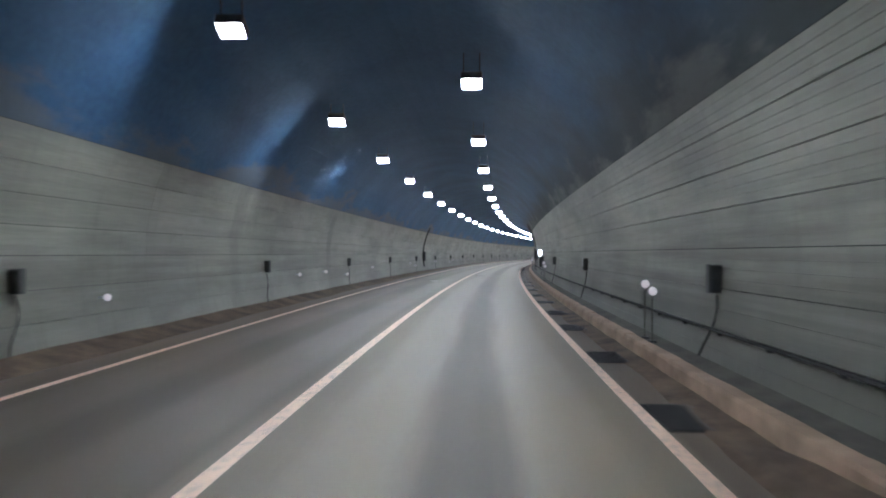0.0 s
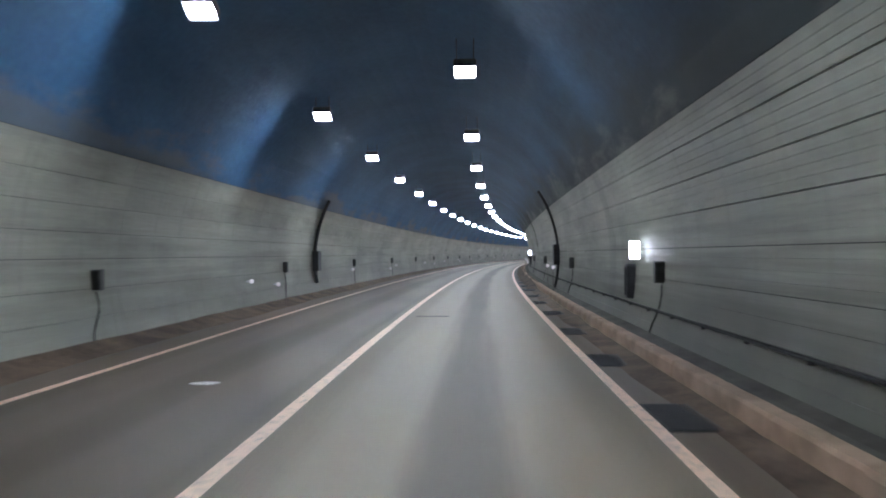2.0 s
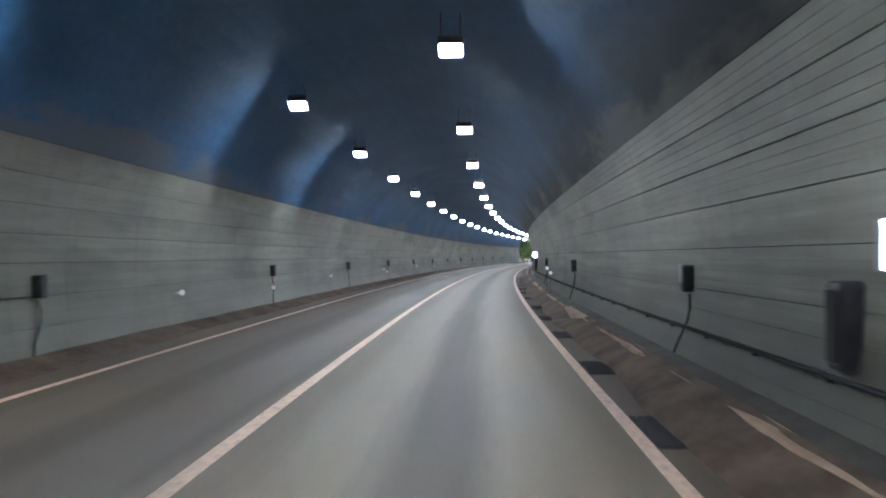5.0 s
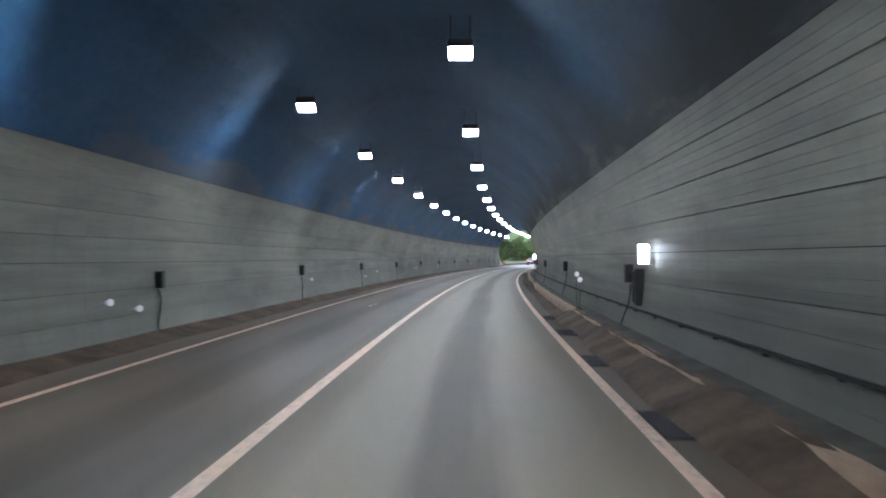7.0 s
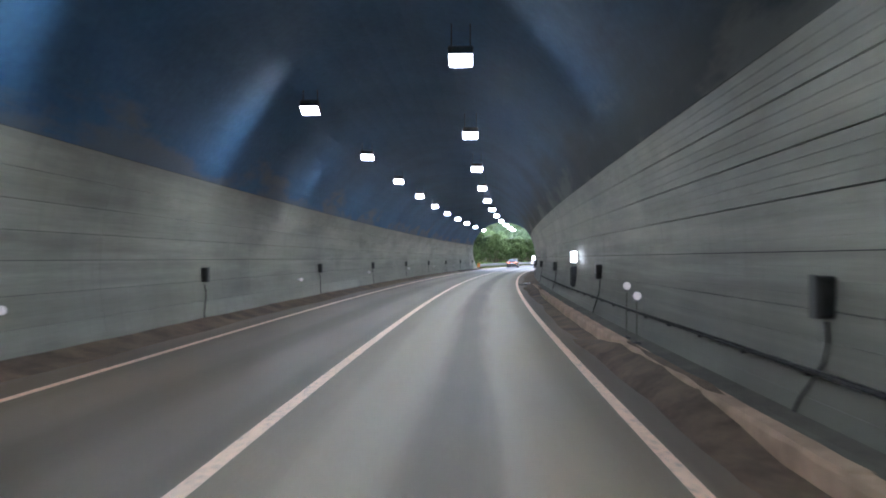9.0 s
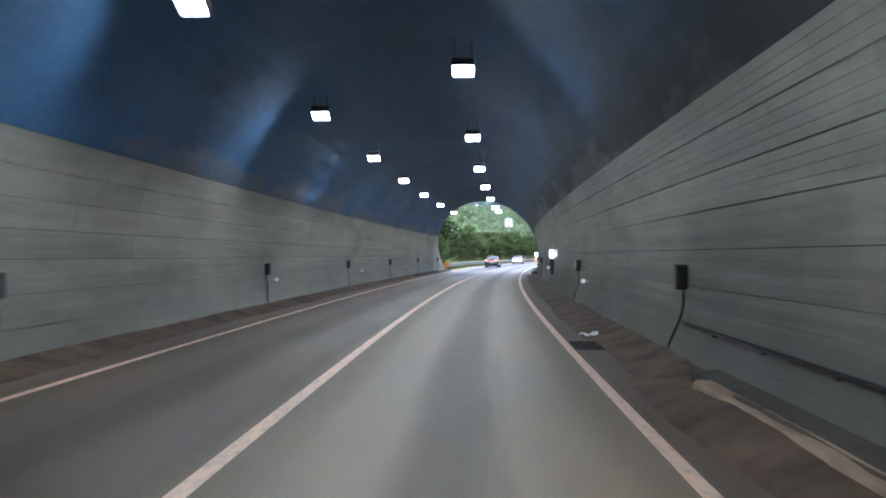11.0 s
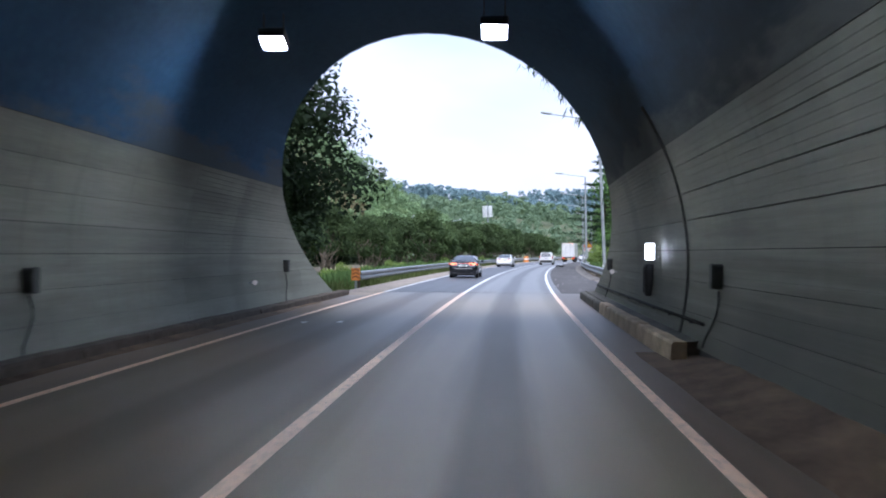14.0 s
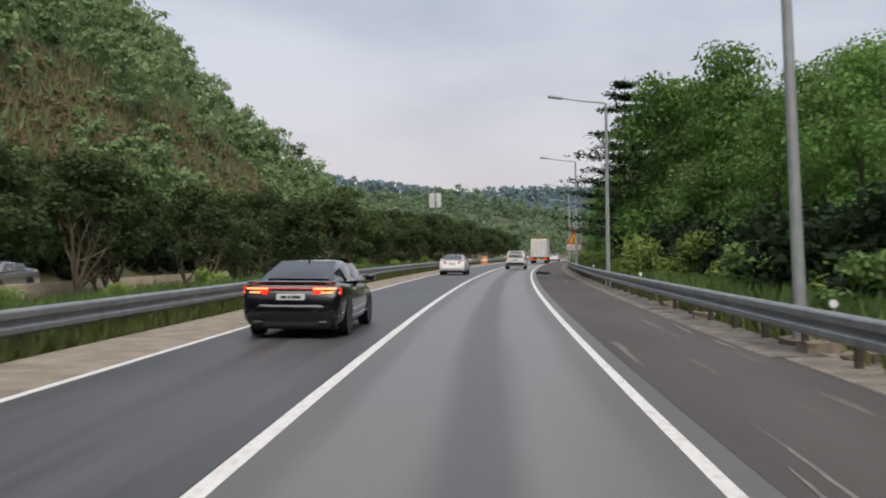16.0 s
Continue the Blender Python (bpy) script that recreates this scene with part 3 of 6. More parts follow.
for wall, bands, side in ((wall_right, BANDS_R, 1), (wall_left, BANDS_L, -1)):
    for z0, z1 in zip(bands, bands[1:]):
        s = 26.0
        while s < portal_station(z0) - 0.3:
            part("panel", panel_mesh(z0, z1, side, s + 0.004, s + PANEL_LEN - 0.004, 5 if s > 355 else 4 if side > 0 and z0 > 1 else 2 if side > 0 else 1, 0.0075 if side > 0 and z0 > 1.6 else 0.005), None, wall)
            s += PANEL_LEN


def ring(lat, z, r, n=10):
    return [(lat + r * math.cos(2 * math.pi * k / n), z + r * math.sin(2 * math.pi * k / n)) for k in range(n)]


def wall_pipe(name, z, s0, s1, r, label):
    lat = bore(z) - r - 0.03
    pipe = thing(name, label, "pipe", data=None)
    part("pipe", sweep("pipe", ring(lat, z, r), s0, s1, 5.0, M_RUBBER, closed=True, smooth=True), None, pipe)
    bm = bmesh.new()
    box_bm(bm, -0.015, 0.07, -0.015, 0.015, -0.05, -0.018, 0.0)
    me = mesh_of("clip", bm, M_BLACK)
    s = s0 + 1
    while s < s1:
        ob = part("clip", me, None, pipe)
        ob.matrix_basis = stand(s, lat, z)
        s += 2.05
    return pipe


wall_pipe("cable_duct", 0.64, 28, 291, 0.022, "dark cable duct clipped along the tunnel wall")
wall_pipe("cable_duct", 0.55, 356, 374.6, 0.026, "dark cable duct along the foot of the wall")

M_KERB_PALE = plain("stained_concrete_slab", (0.11, 0.105, 0.095), 0.9, vary=0.4, scale=2.0, bump=0.4)

# kerbs: four shapes of worn stone, set one by one
rk = np.random.default_rng(21)


def kerb_shape(h, w, length, seed, material):
    r = np.random.default_rng(seed)
    bm = bmesh.new()
    n = 5
    rings = []
    way = math.copysign(1, w)
    for i in range(n):
        y = -length / 2 + length * i / (n - 1)
        top = h + r.uniform(-0.008, 0.004)
        ch = r.uniform(0.03, 0.05)
        rings.append([bm.verts.new(v) for v in ((0.0, y, -0.02), (way * (0.012 + r.uniform(-0.01, 0.01)), y, top - ch), (way * ch, y, top), (w, y, top - 0.005), (w, y, -0.02))])
    for a, b in zip(rings, rings[1:]):
        for k in range(4):
            bm.faces.new((a[k], a[k + 1], b[k + 1], b[k]))
    bm.faces.new(rings[0])
    bm.faces.new(rings[-1])
    return mesh_of("kerb_stone", bm, material)


def kerb_run(name, lat, s0, s1, h, w, length, label, seeds, material=M_KERB):
    k = thing(name, label, "kerb", kind="structure")
    shapes = [kerb_shape(h, w, length - 0.015, sd, material) for sd in seeds]
    s = s0
    while s < s1:
        ob = part("kerb_stone", shapes[rk.integers(len(shapes))], None, k)
        ob.matrix_basis = stand(s + length / 2, lat + rk.normal(0, 0.004), rk.uniform(-0.008, 0.003), rk.normal(0, 0.1))
        s += length
    return k


kerb_run("kerb_1", 2.56, 28, 288, 0.25, 0.21, 2.0, "dusty worn concrete kerb with chipped edges", (1, 2, 3, 4))
M_KERB_MOUTH = plain("pale_ochre_kerb_concrete", (0.42, 0.32, 0.20), 0.85, vary=0.4, scale=1.2, bump=0.4)
kerb_run("kerb_2", 2.58, 355.8, 367.0, 0.30, 0.24, 2.0, "pale worn concrete kerb near the tunnel mouth", (5, 6, 7), M_KERB_MOUTH)
M_DIRT_KERB = plain("dirt_caked_concrete", (0.085, 0.065, 0.047), 0.9, vary=0.5, scale=1.5, bump=0.6)
kerb_run("kerb_3", 2.60, 367.2, 376.0, 0.25, 0.24, 3.06, "dark stained concrete kerb at the tunnel mouth", (8, 9), M_WALKWAY)
kerb_run("kerb_4", -5.98, 350.0, 376.0, 0.19, -0.33, 2.5, "low dark dusty kerb under the wall by the mouth", (11, 12, 13), M_DIRT_KERB)
thing("pavement_1", "dirty raised concrete walkway beside the tunnel wall", "walkway", kind="structure",
      data=sweep("pavement_1", [(2.75, -0.05), (2.75, 0.23), (2.9, 0.222), (3.06, 0.25), (3.2, 0.25)], 26, 289, 4.0, M_WALKWAY))
thing("pavement_2", "dirty raised concrete walkway beside the tunnel wall", "walkway", kind="structure",
      data=sweep("pavement_2", [(2.80, -0.05), (2.80, 0.27), (2.95, 0.26), (3.06, 0.28), (3.16, 0.28), (3.16, -0.05)], 356.3, 376.3, 4.0, M_WALKWAY, closed=True))


def bank(name, lat0, lat1, z1, s0, s1, seed, label, rise=1.6):
    """A low drift of road dust against the wall."""
    r = np.random.default_rng(seed)
    ss = np.arange(s0, s1, 0.9)
    ll = np.linspace(0, 1, 8)
    verts, uvs = [], []
    for i, s in enumerate(ss):
        f = min(1, i / 4, (len(ss) - 1 - i) / 4)
        a = lat0 + 0.06 * math.sin(s * 0.35 + seed) + 0.035 * math.sin(s * 0.93 + 2 * seed)
        for k, u in enumerate(ll):
            z = z1 * f * u ** rise * (1 + 0.05 * math.sin(s * 0.71 + seed) + 0.04 * math.sin(s * 1.9)) + (r.normal(0, 0.010) * u if 0 < k < 7 else 0) + (0.004 if k else -0.01)
            verts.append(place(s, a + (lat1 - a) * u, max(z, -0.01)))
            uvs.append((u * 2, s))
    m = len(ll)
    faces = [(i * m + j, i * m + j + 1, (i + 1) * m + j + 1, (i + 1) * m + j) for i in range(len(ss) - 1) for j in range(m - 1)]
    return thing(name, label, "road dust", kind="stuff", data=mesh_from(name, verts, faces, M_DIRT, uvs, smooth=True))


bank("dust_drift", 2.2, 3.12, 0.22, 287, 358, 31, "brown drift of road dust along the wall's foot")
bank("dust_drift", -5.72, -6.34, 0.15, 28, 372, 32, "brown drift of road dust along the wall's foot")
bank("dust_drift", 2.16, 2.60, 0.05, 28, 289, 33, "thin brown dust in the gutter beside the kerb")
# deeper drifts that bury stretches of the kerb
for i, (s0, s1, top) in enumerate(((40, 49, 0.25), (105, 110, 0.23), (116, 121, 0.25), (126.5, 152, 0.27), (150, 176, 0.275), (173, 199, 0.27), (197, 222.5, 0.275), (242.5, 256, 0.27), (275, 291, 0.26))):
    bank("dust_drift", 2.12, 2.72, top, s0, s1, 40 + i, "brown drift of dust heaped against the kerb", 0.75)


# dark damp gratings in the gutter
def grate(s, lat, w=0.60, length=1.6):
    g = empty_at("drain_grate", stand(s, lat, 0.002), "dark iron drain grate in the gutter", "drain grate", "gutter grates")
    bm = bmesh.new()
    box_bm(bm, -w / 2, w / 2, -length / 2, length / 2, 0.0, 0.006)
    part("sump", bm, M_RUBBER, g)
    me = None
    for i in range(13):
        if me is None:
            bm = bmesh.new()
            box_bm(bm, -w / 2 + 0.02, w / 2 - 0.02, -0.022, 0.022, 0.006, 0.014, 0.003)
            me = mesh_of("bar", bm, M_BLACK)
        ob = part("bar", me, None, g)
        ob.location = (0, -length / 2 + 0.1 + i * (length - 0.2) / 12, 0)
    return g


first_grate = grate(43.7, 2.16)
for s in list(np.arange(49.15, 222, 5.49)) + [295.0]:
    copy_thing(first_grate, stand(s + rk.uniform(-0.4, 0.4), 2.16, 0.002))


# ---------------------------------------------------------------- fittings on the walls
def wall_frame(s, z, side):
    """x points out of the wall into the tunnel, y along the road, z up the wall."""
    lat = bore(z, RAD, side)
    return stand(s, lat, z, 180 if side > 0 else 0)


def box_with_cable(s, z, side, pale):
    label = "black emergency phone box with a cable down the tunnel wall"
    if pale:
        label = "black wall box with a pale cover and trailing cable"
    b = empty_at("wall_box", wall_frame(s, z, side), label, "wall box", "boxes along the tunnel walls")
    bm = bmesh.new()
    box_bm(bm, -0.04, 0.14, -0.12, 0.12, -0.17, 0.19, 0.04)
    part("body", bm, M_BOX, b)
    bm = bmesh.new()
    box_bm(bm, 0.131, 0.15, -0.095, 0.095, -0.04 if pale else -0.17, 0.20, 0.008)
    part("lid", bm, M_PALEBOX if pale else M_BOX, b, "pale grey cover" if pale else "")
    bm = bmesh.new()
    base = 0.22 if side > 0 else 0.12
    drop = z - base
    pts = []
    for u in np.linspace(0, 1, 6):
        zz = -0.2 - (drop - 0.2) * u
        inset = abs(bore(z, RAD, side) - bore(z + zz, RAD, side)) * (1 if abs(z + zz - CZ) > abs(z - CZ) else -1)
        pts.append((0.02 + inset, 0.16 * math.sin(u * 5.0) - 0.3 * u, zz))
    tube_bm(bm, pts, 0.014, 6)
    part("cable", bm, M_BLACK, b)
    return b


M_BOX = plain("dark_grey_box_paint", (0.05, 0.053, 0.05), 0.5, vary=0.35)
M_PALEBOX = plain("pale_grey_enamel", (0.42, 0.43, 0.42), 0.4, vary=0.2)
BOX_R = [52.0, 68.5, 84.4, 99.9, 115.8, 131.7, 147.9, 163.5, 180.0, 196.0, 212.5, 228.3, 244.0, 259.6, 276.2, 291.5, 307.4, 323.3, 339.1, 355.4, 370.7]
BOX_L = [53.0, 68.6, 84.6, 100.4, 116.3, 132.5, 149.2, 165.3, 181.7, 197.6, 213.3, 228.5, 243.7, 259.1, 274.8, 290.6, 307.1, 323.0, 338.6, 354.3, 369.5]
proto_box = {}
for side, stations, z in ((1, BOX_R, 1.27), (-1, BOX_L, 1.17)):
    for i, s in enumerate(stations):
        pale = side > 0 and i in (1, 7, 9, 13, 16, 17)
        key = (side, pale)
        if key not in proto_box:
            proto_box[key] = box_with_cable(s, z, side, pale)
        else:
            copy_thing(proto_box[key], wall_frame(s, z, side))


def reflector(s, z, side):
    r = empty_at("wall_marker", wall_frame(s, z, side), "round white reflector on a short wall arm, glow added", "marker light", "markers along the tunnel walls")
    bm = bmesh.new()
    ringv = []
    for y, rad in ((-0.012, 0.065), (-0.020, 0.055), (0.012, 0.065)):
        ringv.append([bm.verts.new((0.16 + rad * math.cos(a), y, rad * math.sin(a))) for a in np.linspace(0, 2 * math.pi, 15)[:-1]])
    for a, b in ((ringv[1], ringv[0]), (ringv[0], ringv[2])):
        for k in range(14):
            bm.faces.new((a[k], a[(k + 1) % 14], b[(k + 1) % 14], b[k]))
    bm.faces.new(ringv[1])
    bm.faces.new(ringv[2])
    # reflector disc, no lamp; its glow is added by the material
    part("disc", bm, M_STUD, r)
    bm = bmesh.new()
    box_bm(bm, -0.05, 0.09, -0.01, 0.01, -0.02, 0.02)
    part("arm", bm, M_STEEL, r)
    return r


REF_L = [(56.0, .82), (72.9, .85), (78.0, .85), (83.2, .64), (91.7, .84), (111.1, .85), (114.5, .66), (131.3, .85), (147.2, .66), (150.6, .84), (172.0, .83), (181.1, .65), (192.0, .8), (210.3, .84), (211.7, .66), (229.8, .82), (244.1, .66), (248.9, .86), (270.4, .82), (288.2, .83), (307.8, .84), (326.5, .82), (345.6, .78), (365.6, .81)]
proto_ref = None
for s, z in REF_L:
    if proto_ref is None:
        proto_ref = reflector(s, z, -1)
    else:
        copy_thing(proto_ref, wall_frame(s, z, -1))
for s, z in ((304.4, 0.88), (324.1, 1.01), (346.3, 1.10), (368.9, 1.10)):
    reflector(s, z, 1)


M_CONDUIT_GREY = plain("dusty_grey_post", (0.13, 0.125, 0.11), 0.8, vary=0.4)


def marker_post(s, lat, z, foot):
    """A round white marker on a slim post beside the kerb."""
    g = empty_at("marker_post", stand(s, lat, foot), "round white marker on a slim grey post by the kerb", "marker post", "marker posts along the kerb")
    bm = bmesh.new()
    top = z - foot
    tube_bm(bm, [(0, -0.012, top), (0, 0.0, top), (0, 0.016, top)], [0.055, 0.068, 0.064], 16)
    part("disc", bm, M_STUD, g, "round white reflector")
    bm = bmesh.new()
    tube_bm(bm, [(0, 0.035, -0.03), (0, 0.035, top * 0.5), (0, 0.035, top + 0.05)], [0.014, 0.011, 0.010], 8)
    part("post", bm, M_CONDUIT_GREY, g, smooth=True)
    bm = bmesh.new()
    box_bm(bm, -0.06, 0.06, -0.03, 0.10, -0.02, 0.03, 0.008)
    part("foot", bm, M_BLACK, g)
    return g


for s, z in ((54.6, 1.02), (55.3, 1.11), (87.0, 0.98), (88.3, 1.13), (120.0, 1.08), (123.5, 1.10), (153.0, 0.97), (154.4, 1.13), (186.4, 0.96), (188.8, 1.10), (219.0, 1.01), (219.9, 1.14), (251.5, 1.0), (252.6, 1.13)):
    marker_post(s, 2.82, z, 0.225)


def exit_sign(s, lat, z):
    g = empty_at("lit_sign", stand(s, lat, z), "white lit emergency sign box standing out from the wall", "lit sign", "lit signs along the tunnel wall")
    bm = bmesh.new()
    box_bm(bm, -0.10, 0.10, -0.055, 0.055, -0.172, 0.172, 0.012)
    part("casing", bm, M_PALEBOX, g)
    for y in (-0.0585, 0.0585):
        bm = bmesh.new()
        box_bm(bm, -0.09, 0.09, y - 0.003, y + 0.003, -0.162, 0.162)
        part("panel", bm, M_SIGNGLOW, g, "glowing white panel")
    for zz in (-0.1, 0.1):
        bm = bmesh.new()
        box_bm(bm, 0.101, bore(z) - lat + 0.03, -0.015, 0.015, zz - 0.012, zz + 0.012)
        part("bracket", bm, M_STEEL, g)
    return g


def hydrant_box(s, z, side):
    b = empty_at("equipment_box", wall_frame(s, z, side), "tall dark equipment box on the tunnel wall", "equipment box", "boxes below the lit signs")
    bm = bmesh.new()
    box_bm(bm, -0.05, 0.16, -0.17, 0.17, -0.34, 0.34, 0.05)
    part("body", bm, M_BLACK, b)
    bm = bmesh.new()
    box_bm(bm, 0.161, 0.172, -0.12, 0.12, -0.27, 0.27, 0.005)
    part("door", bm, M_RUBBER, b)
    return b


sign0 = box0 = None
for s in (101.8, 156.8, 210.1, 265.3, 320.5, 361.0):
    if sign0 is None:
        sign0, box0 = exit_sign(s, 3.04, 1.65), hydrant_box(s + 1.1, 1.05, 1)
    else:
        copy_thing(sign0, stand(s, 3.04 if s < 340 else 3.0, 1.65))
        copy_thing(box0, wall_frame(s + 1.1, 1.05, 1))


M_CONDUIT = plain("dull_grey_conduit", (0.085, 0.085, 0.08), 0.7, vary=0.4)


def conduit_arch(s, side, box, label, low=-0.25, high=0.58):
    """Cables in conduits over the wall and the vault."""
    c = thing("conduit", label, "conduit")
    a0, a1 = (low, high) if side > 0 else (math.pi + 0.2, math.pi - 0.5)
    for off, rr in ((0.0, 0.036), (0.11, 0.028), (0.34, 0.036)) if box else ((0.0, 0.015), (0.10, 0.010)):
        bm = bmesh.new()
        pts = [place(s + off + 0.02 * math.sin(7 * a), CX + (RAD - 0.04) * math.cos(a), CZ + (RAD - 0.04) * math.sin(a)) for a in np.linspace(a0, a1, 22)]
        tube_bm(bm, pts, rr, 7)
        part("tube", bm, M_BLACK if box else M_CONDUIT, c)
    if box:
        bm = bmesh.new()
        box_bm(bm, -0.02, 0.24, -0.34, 0.34, -0.40, 0.40, 0.02, wall_frame(s + 0.15, 1.55 if side > 0 else 1.35, side))
        part("junction_box", bm, M_BLACK, c)
    return c


conduit_arch(122.3, 1, True, "dark conduits and junction box over wall and vault")
conduit_arch(121.8, -1, True, "dark conduits and junction box over wall and vault")
conduit_arch(357.7, 1, False, "dark cable conduit over the wall near the tunnel mouth")
conduit_arch(141.2, 1, False, "thin dark cable conduit on the upper tunnel wall", 0.12, 0.55)

# weeds that hang over the rim of the mouth
weed_v = []
rw = np.random.default_rng(400)
for ang in (44, 47, 51, 53, 57, 60, 63, 20, 12, 6):
    la, zz = CX + RAD * math.cos(radians(ang)), CZ + RAD * math.sin(radians(ang))
    root = np.array(place(portal_station(zz) + 0.03, la, zz + 0.04))
    for k in range(16):
        p = root + rw.normal(0, 1, 3) * (0.08, 0.12, 0.03)
        side = rw.normal(0, 0.012, 3)
        weed_v += [p - side, p + side, p + (rw.normal(0, 0.08), rw.normal(0, 0.08), -rw.uniform(0.05, 0.26))]
thing("hanging_weeds", "small dark weeds hanging over the rim of the tunnel mouth", "weeds", kind="stuff",
      data=mesh_from("hanging_weeds", weed_v, np.arange(len(weed_v)).reshape(-1, 3).tolist(), M_LEAF_DARK))

# a thin broken slab left beyond the end of the walkway
bm = bmesh.new()
box_bm(bm, -0.44, 0.42, -0.85, 0.85, 0.005, 0.075, 0.012, stand(379.3, 3.42, 0.0, -12))
thing("loose_slab", "thin pale concrete slab lying beyond the walkway's end", "concrete slab", data=mesh_of("loose_slab", bm, M_KERB_PALE))


# ---------------------------------------------------------------- open country
def smooth01(x):
    x = np.clip(x, 0, 1)
    return x * x * (3 - 2 * x)


def hill(s, lat):
    """Height of the ground beside the road."""
    s, lat = np.asarray(s, float), np.asarray(lat, float)
    spur = 1.0 - 0.75 * smooth01((s - 500) / 100)
    left = np.clip(-lat - 26.5, 0, 40) * 1.10 * spur + np.clip(-lat - 66, 0, 400) * 0.15
    right = np.clip(lat - 8.5, 0, 70) * 0.36 * (1.0 - 0.45 * smooth01((s - 500) / 120)) + np.clip(lat - 78, 0, 400) * 0.12
    ahead = smooth01((s - 610) / 170) * (19 * smooth01((-lat - 20) / 55) + 16 * smooth01((lat - 13) / 60))
    far = smooth01((s - 1150) / 500) * 75 * smooth01((np.abs(lat + 10) - 30) / 120)
    base = np.where(lat < -7.8, -0.3, np.where(lat > 5.4, -0.12, -0.06))
    base = base - 0.35 * smooth01((-lat - 8) / 4) * smooth01((lat + 28) / 3)
    over = 9.0 + np.clip(364 - s, 0, 90) * 0.55 + np.clip(np.abs(lat + 1.4) - 9, 0, 60) * 0.25
    cut = smooth01((np.abs(lat + 1.4) - 7.5) / 9)
    mouth = smooth01((384 - s) / 20)
    z = base + np.maximum(np.maximum(left, right), np.maximum(ahead, far))
    z = np.maximum(z, np.where(s < 386, mouth * cut * 9.5 - 0.1, -9))
    return np.where(s < 364.5, np.maximum(over, z), z)


def ground_mesh():
    ss = np.concatenate([np.arange(-74, 350, 24.0), [352, 358, 364], np.arange(366, 560, 4.0), np.arange(560, 1000, 12.0), np.arange(1000, 2300, 60.0)])
    ll = np.concatenate([np.arange(-720, -130, 30.0), np.arange(-130, -40, 5.0), np.arange(-40, 30, 1.6), np.arange(30, 130, 5.0), np.arange(130, 720, 30.0)])
    S, L = np.meshgrid(ss, ll, indexing="ij")
    Z = hill(S, L)
    P = place(S.ravel(), L.ravel(), Z.ravel())
    rng = np.random.default_rng(3)
    P[:, 2] += np.where((L.ravel() < -9) | (L.ravel() > 7), rng.normal(0, 0.10, len(P)), 0)
    n, m = S.shape
    faces = []
    for i in range(n - 1):
        for j in range(m - 1):
            if ss[i] < 365 <= ss[i + 1] and ll[j + 1] > -8.6 and ll[j] < 5.8:
                continue
            faces.append((i * m + j, i * m + j + 1, (i + 1) * m + j + 1, (i + 1) * m + j))
    return mesh_from("ground", P, faces, M_SOIL, smooth=True)


thing("ground", "green wooded hillsides and grassy verge beside the road", "ground", kind="structure", data=ground_mesh())


def leaf_cloud(name, centres, normals, sizes, material, rng, k=4):
    """Many small leaf sprays, each one bent blade, or a plain one of three corners."""
    n = len(centres)
    a = rng.normal(size=(n, 3))
    a -= (a * normals).sum(1, keepdims=True) * normals
    a /= np.linalg.norm(a, axis=1, keepdims=True) + 1e-9
    b = np.cross(normals, a)
    sz = sizes[:, None]
    c = np.asarray(centres)
    quad = np.stack([c - a * sz * 0.6, c - b * sz * 0.3 + normals * sz * 0.15, c + a * sz * 0.6, c + b * sz * 0.3 + normals * sz * 0.15], 1)
    if k == 3:
        quad = np.stack([c - a * sz * 0.55, c + a * sz * 0.45 - b * sz * 0.36, c + a * sz * 0.35 + b * sz * 0.42], 1)
    me = bpy.data.meshes.new(name)
    me.vertices.add(k * n)
    me.vertices.foreach_set("co", quad.reshape(-1).astype(np.float32))
    me.loops.add(k * n)
    me.loops.foreach_set("vertex_index", np.arange(k * n, dtype=np.int32))
    me.polygons.add(n)
    me.polygons.foreach_set("loop_start", np.arange(0, k * n, k, dtype=np.int32))
    me.update(calc_edges=True)
    me.materials.append(material)
    return me


def unit(v):
    return v / (np.linalg.norm(v, axis=-1, keepdims=True) + 1e-9)


def lumps_of(h, spread, low, k, rng):
    """Middles and radii of the clumps that make a crown."""
    ang, rad = rng.uniform(0, 2 * math.pi, k), spread * np.sqrt(rng.uniform(0.05, 1, k))
    z = low + (h - low) * rng.uniform(0.1, 0.92, k)
    rad *= 1.05 - 0.75 * np.abs((z - low) / (h - low) - 0.35)
    c = np.stack([rad * np.cos(ang), rad * np.sin(ang), z], -1)
    c[0] = (0, 0, low + (h - low) * 0.88)
    return c, spread * rng.uniform(0.26, 0.46, k)


def crown_points(c, r, n, rng, flatten=0.75):
    which = rng.integers(0, len(c), n)
    d = unit(rng.normal(size=(n, 3)) + (0, 0, 0.25))
    p = c[which] + d * (r[which] * rng.uniform(0.4, 1.18, n))[:, None] * (1, 1, flatten)
    return p, unit(d + (0, 0, 0.5) + rng.normal(0, 0.75, (n, 3)))


def woods(name, label, spots, heights, per, leaf, material, seed):
    """A far wood as one object: crowns of leaf sprays over the ground."""
    rng = np.random.default_rng(seed)
    C, N, Z = [], [], []
    for p0, h in zip(spots, heights):
        c, r = lumps_of(h, h * rng.uniform(0.28, 0.42), h * 0.2, rng.integers(8, 13), rng)
        p, nn = crown_points(c, r, per, rng)
        C.append(p + p0)
        N.append(nn)
        Z.append(leaf * rng.uniform(0.55, 1.45, per))
    return thing(name, label, "woods", kind="stuff", data=leaf_cloud(name, np.concatenate(C), np.concatenate(N), np.concatenate(Z), material, rng, 3))


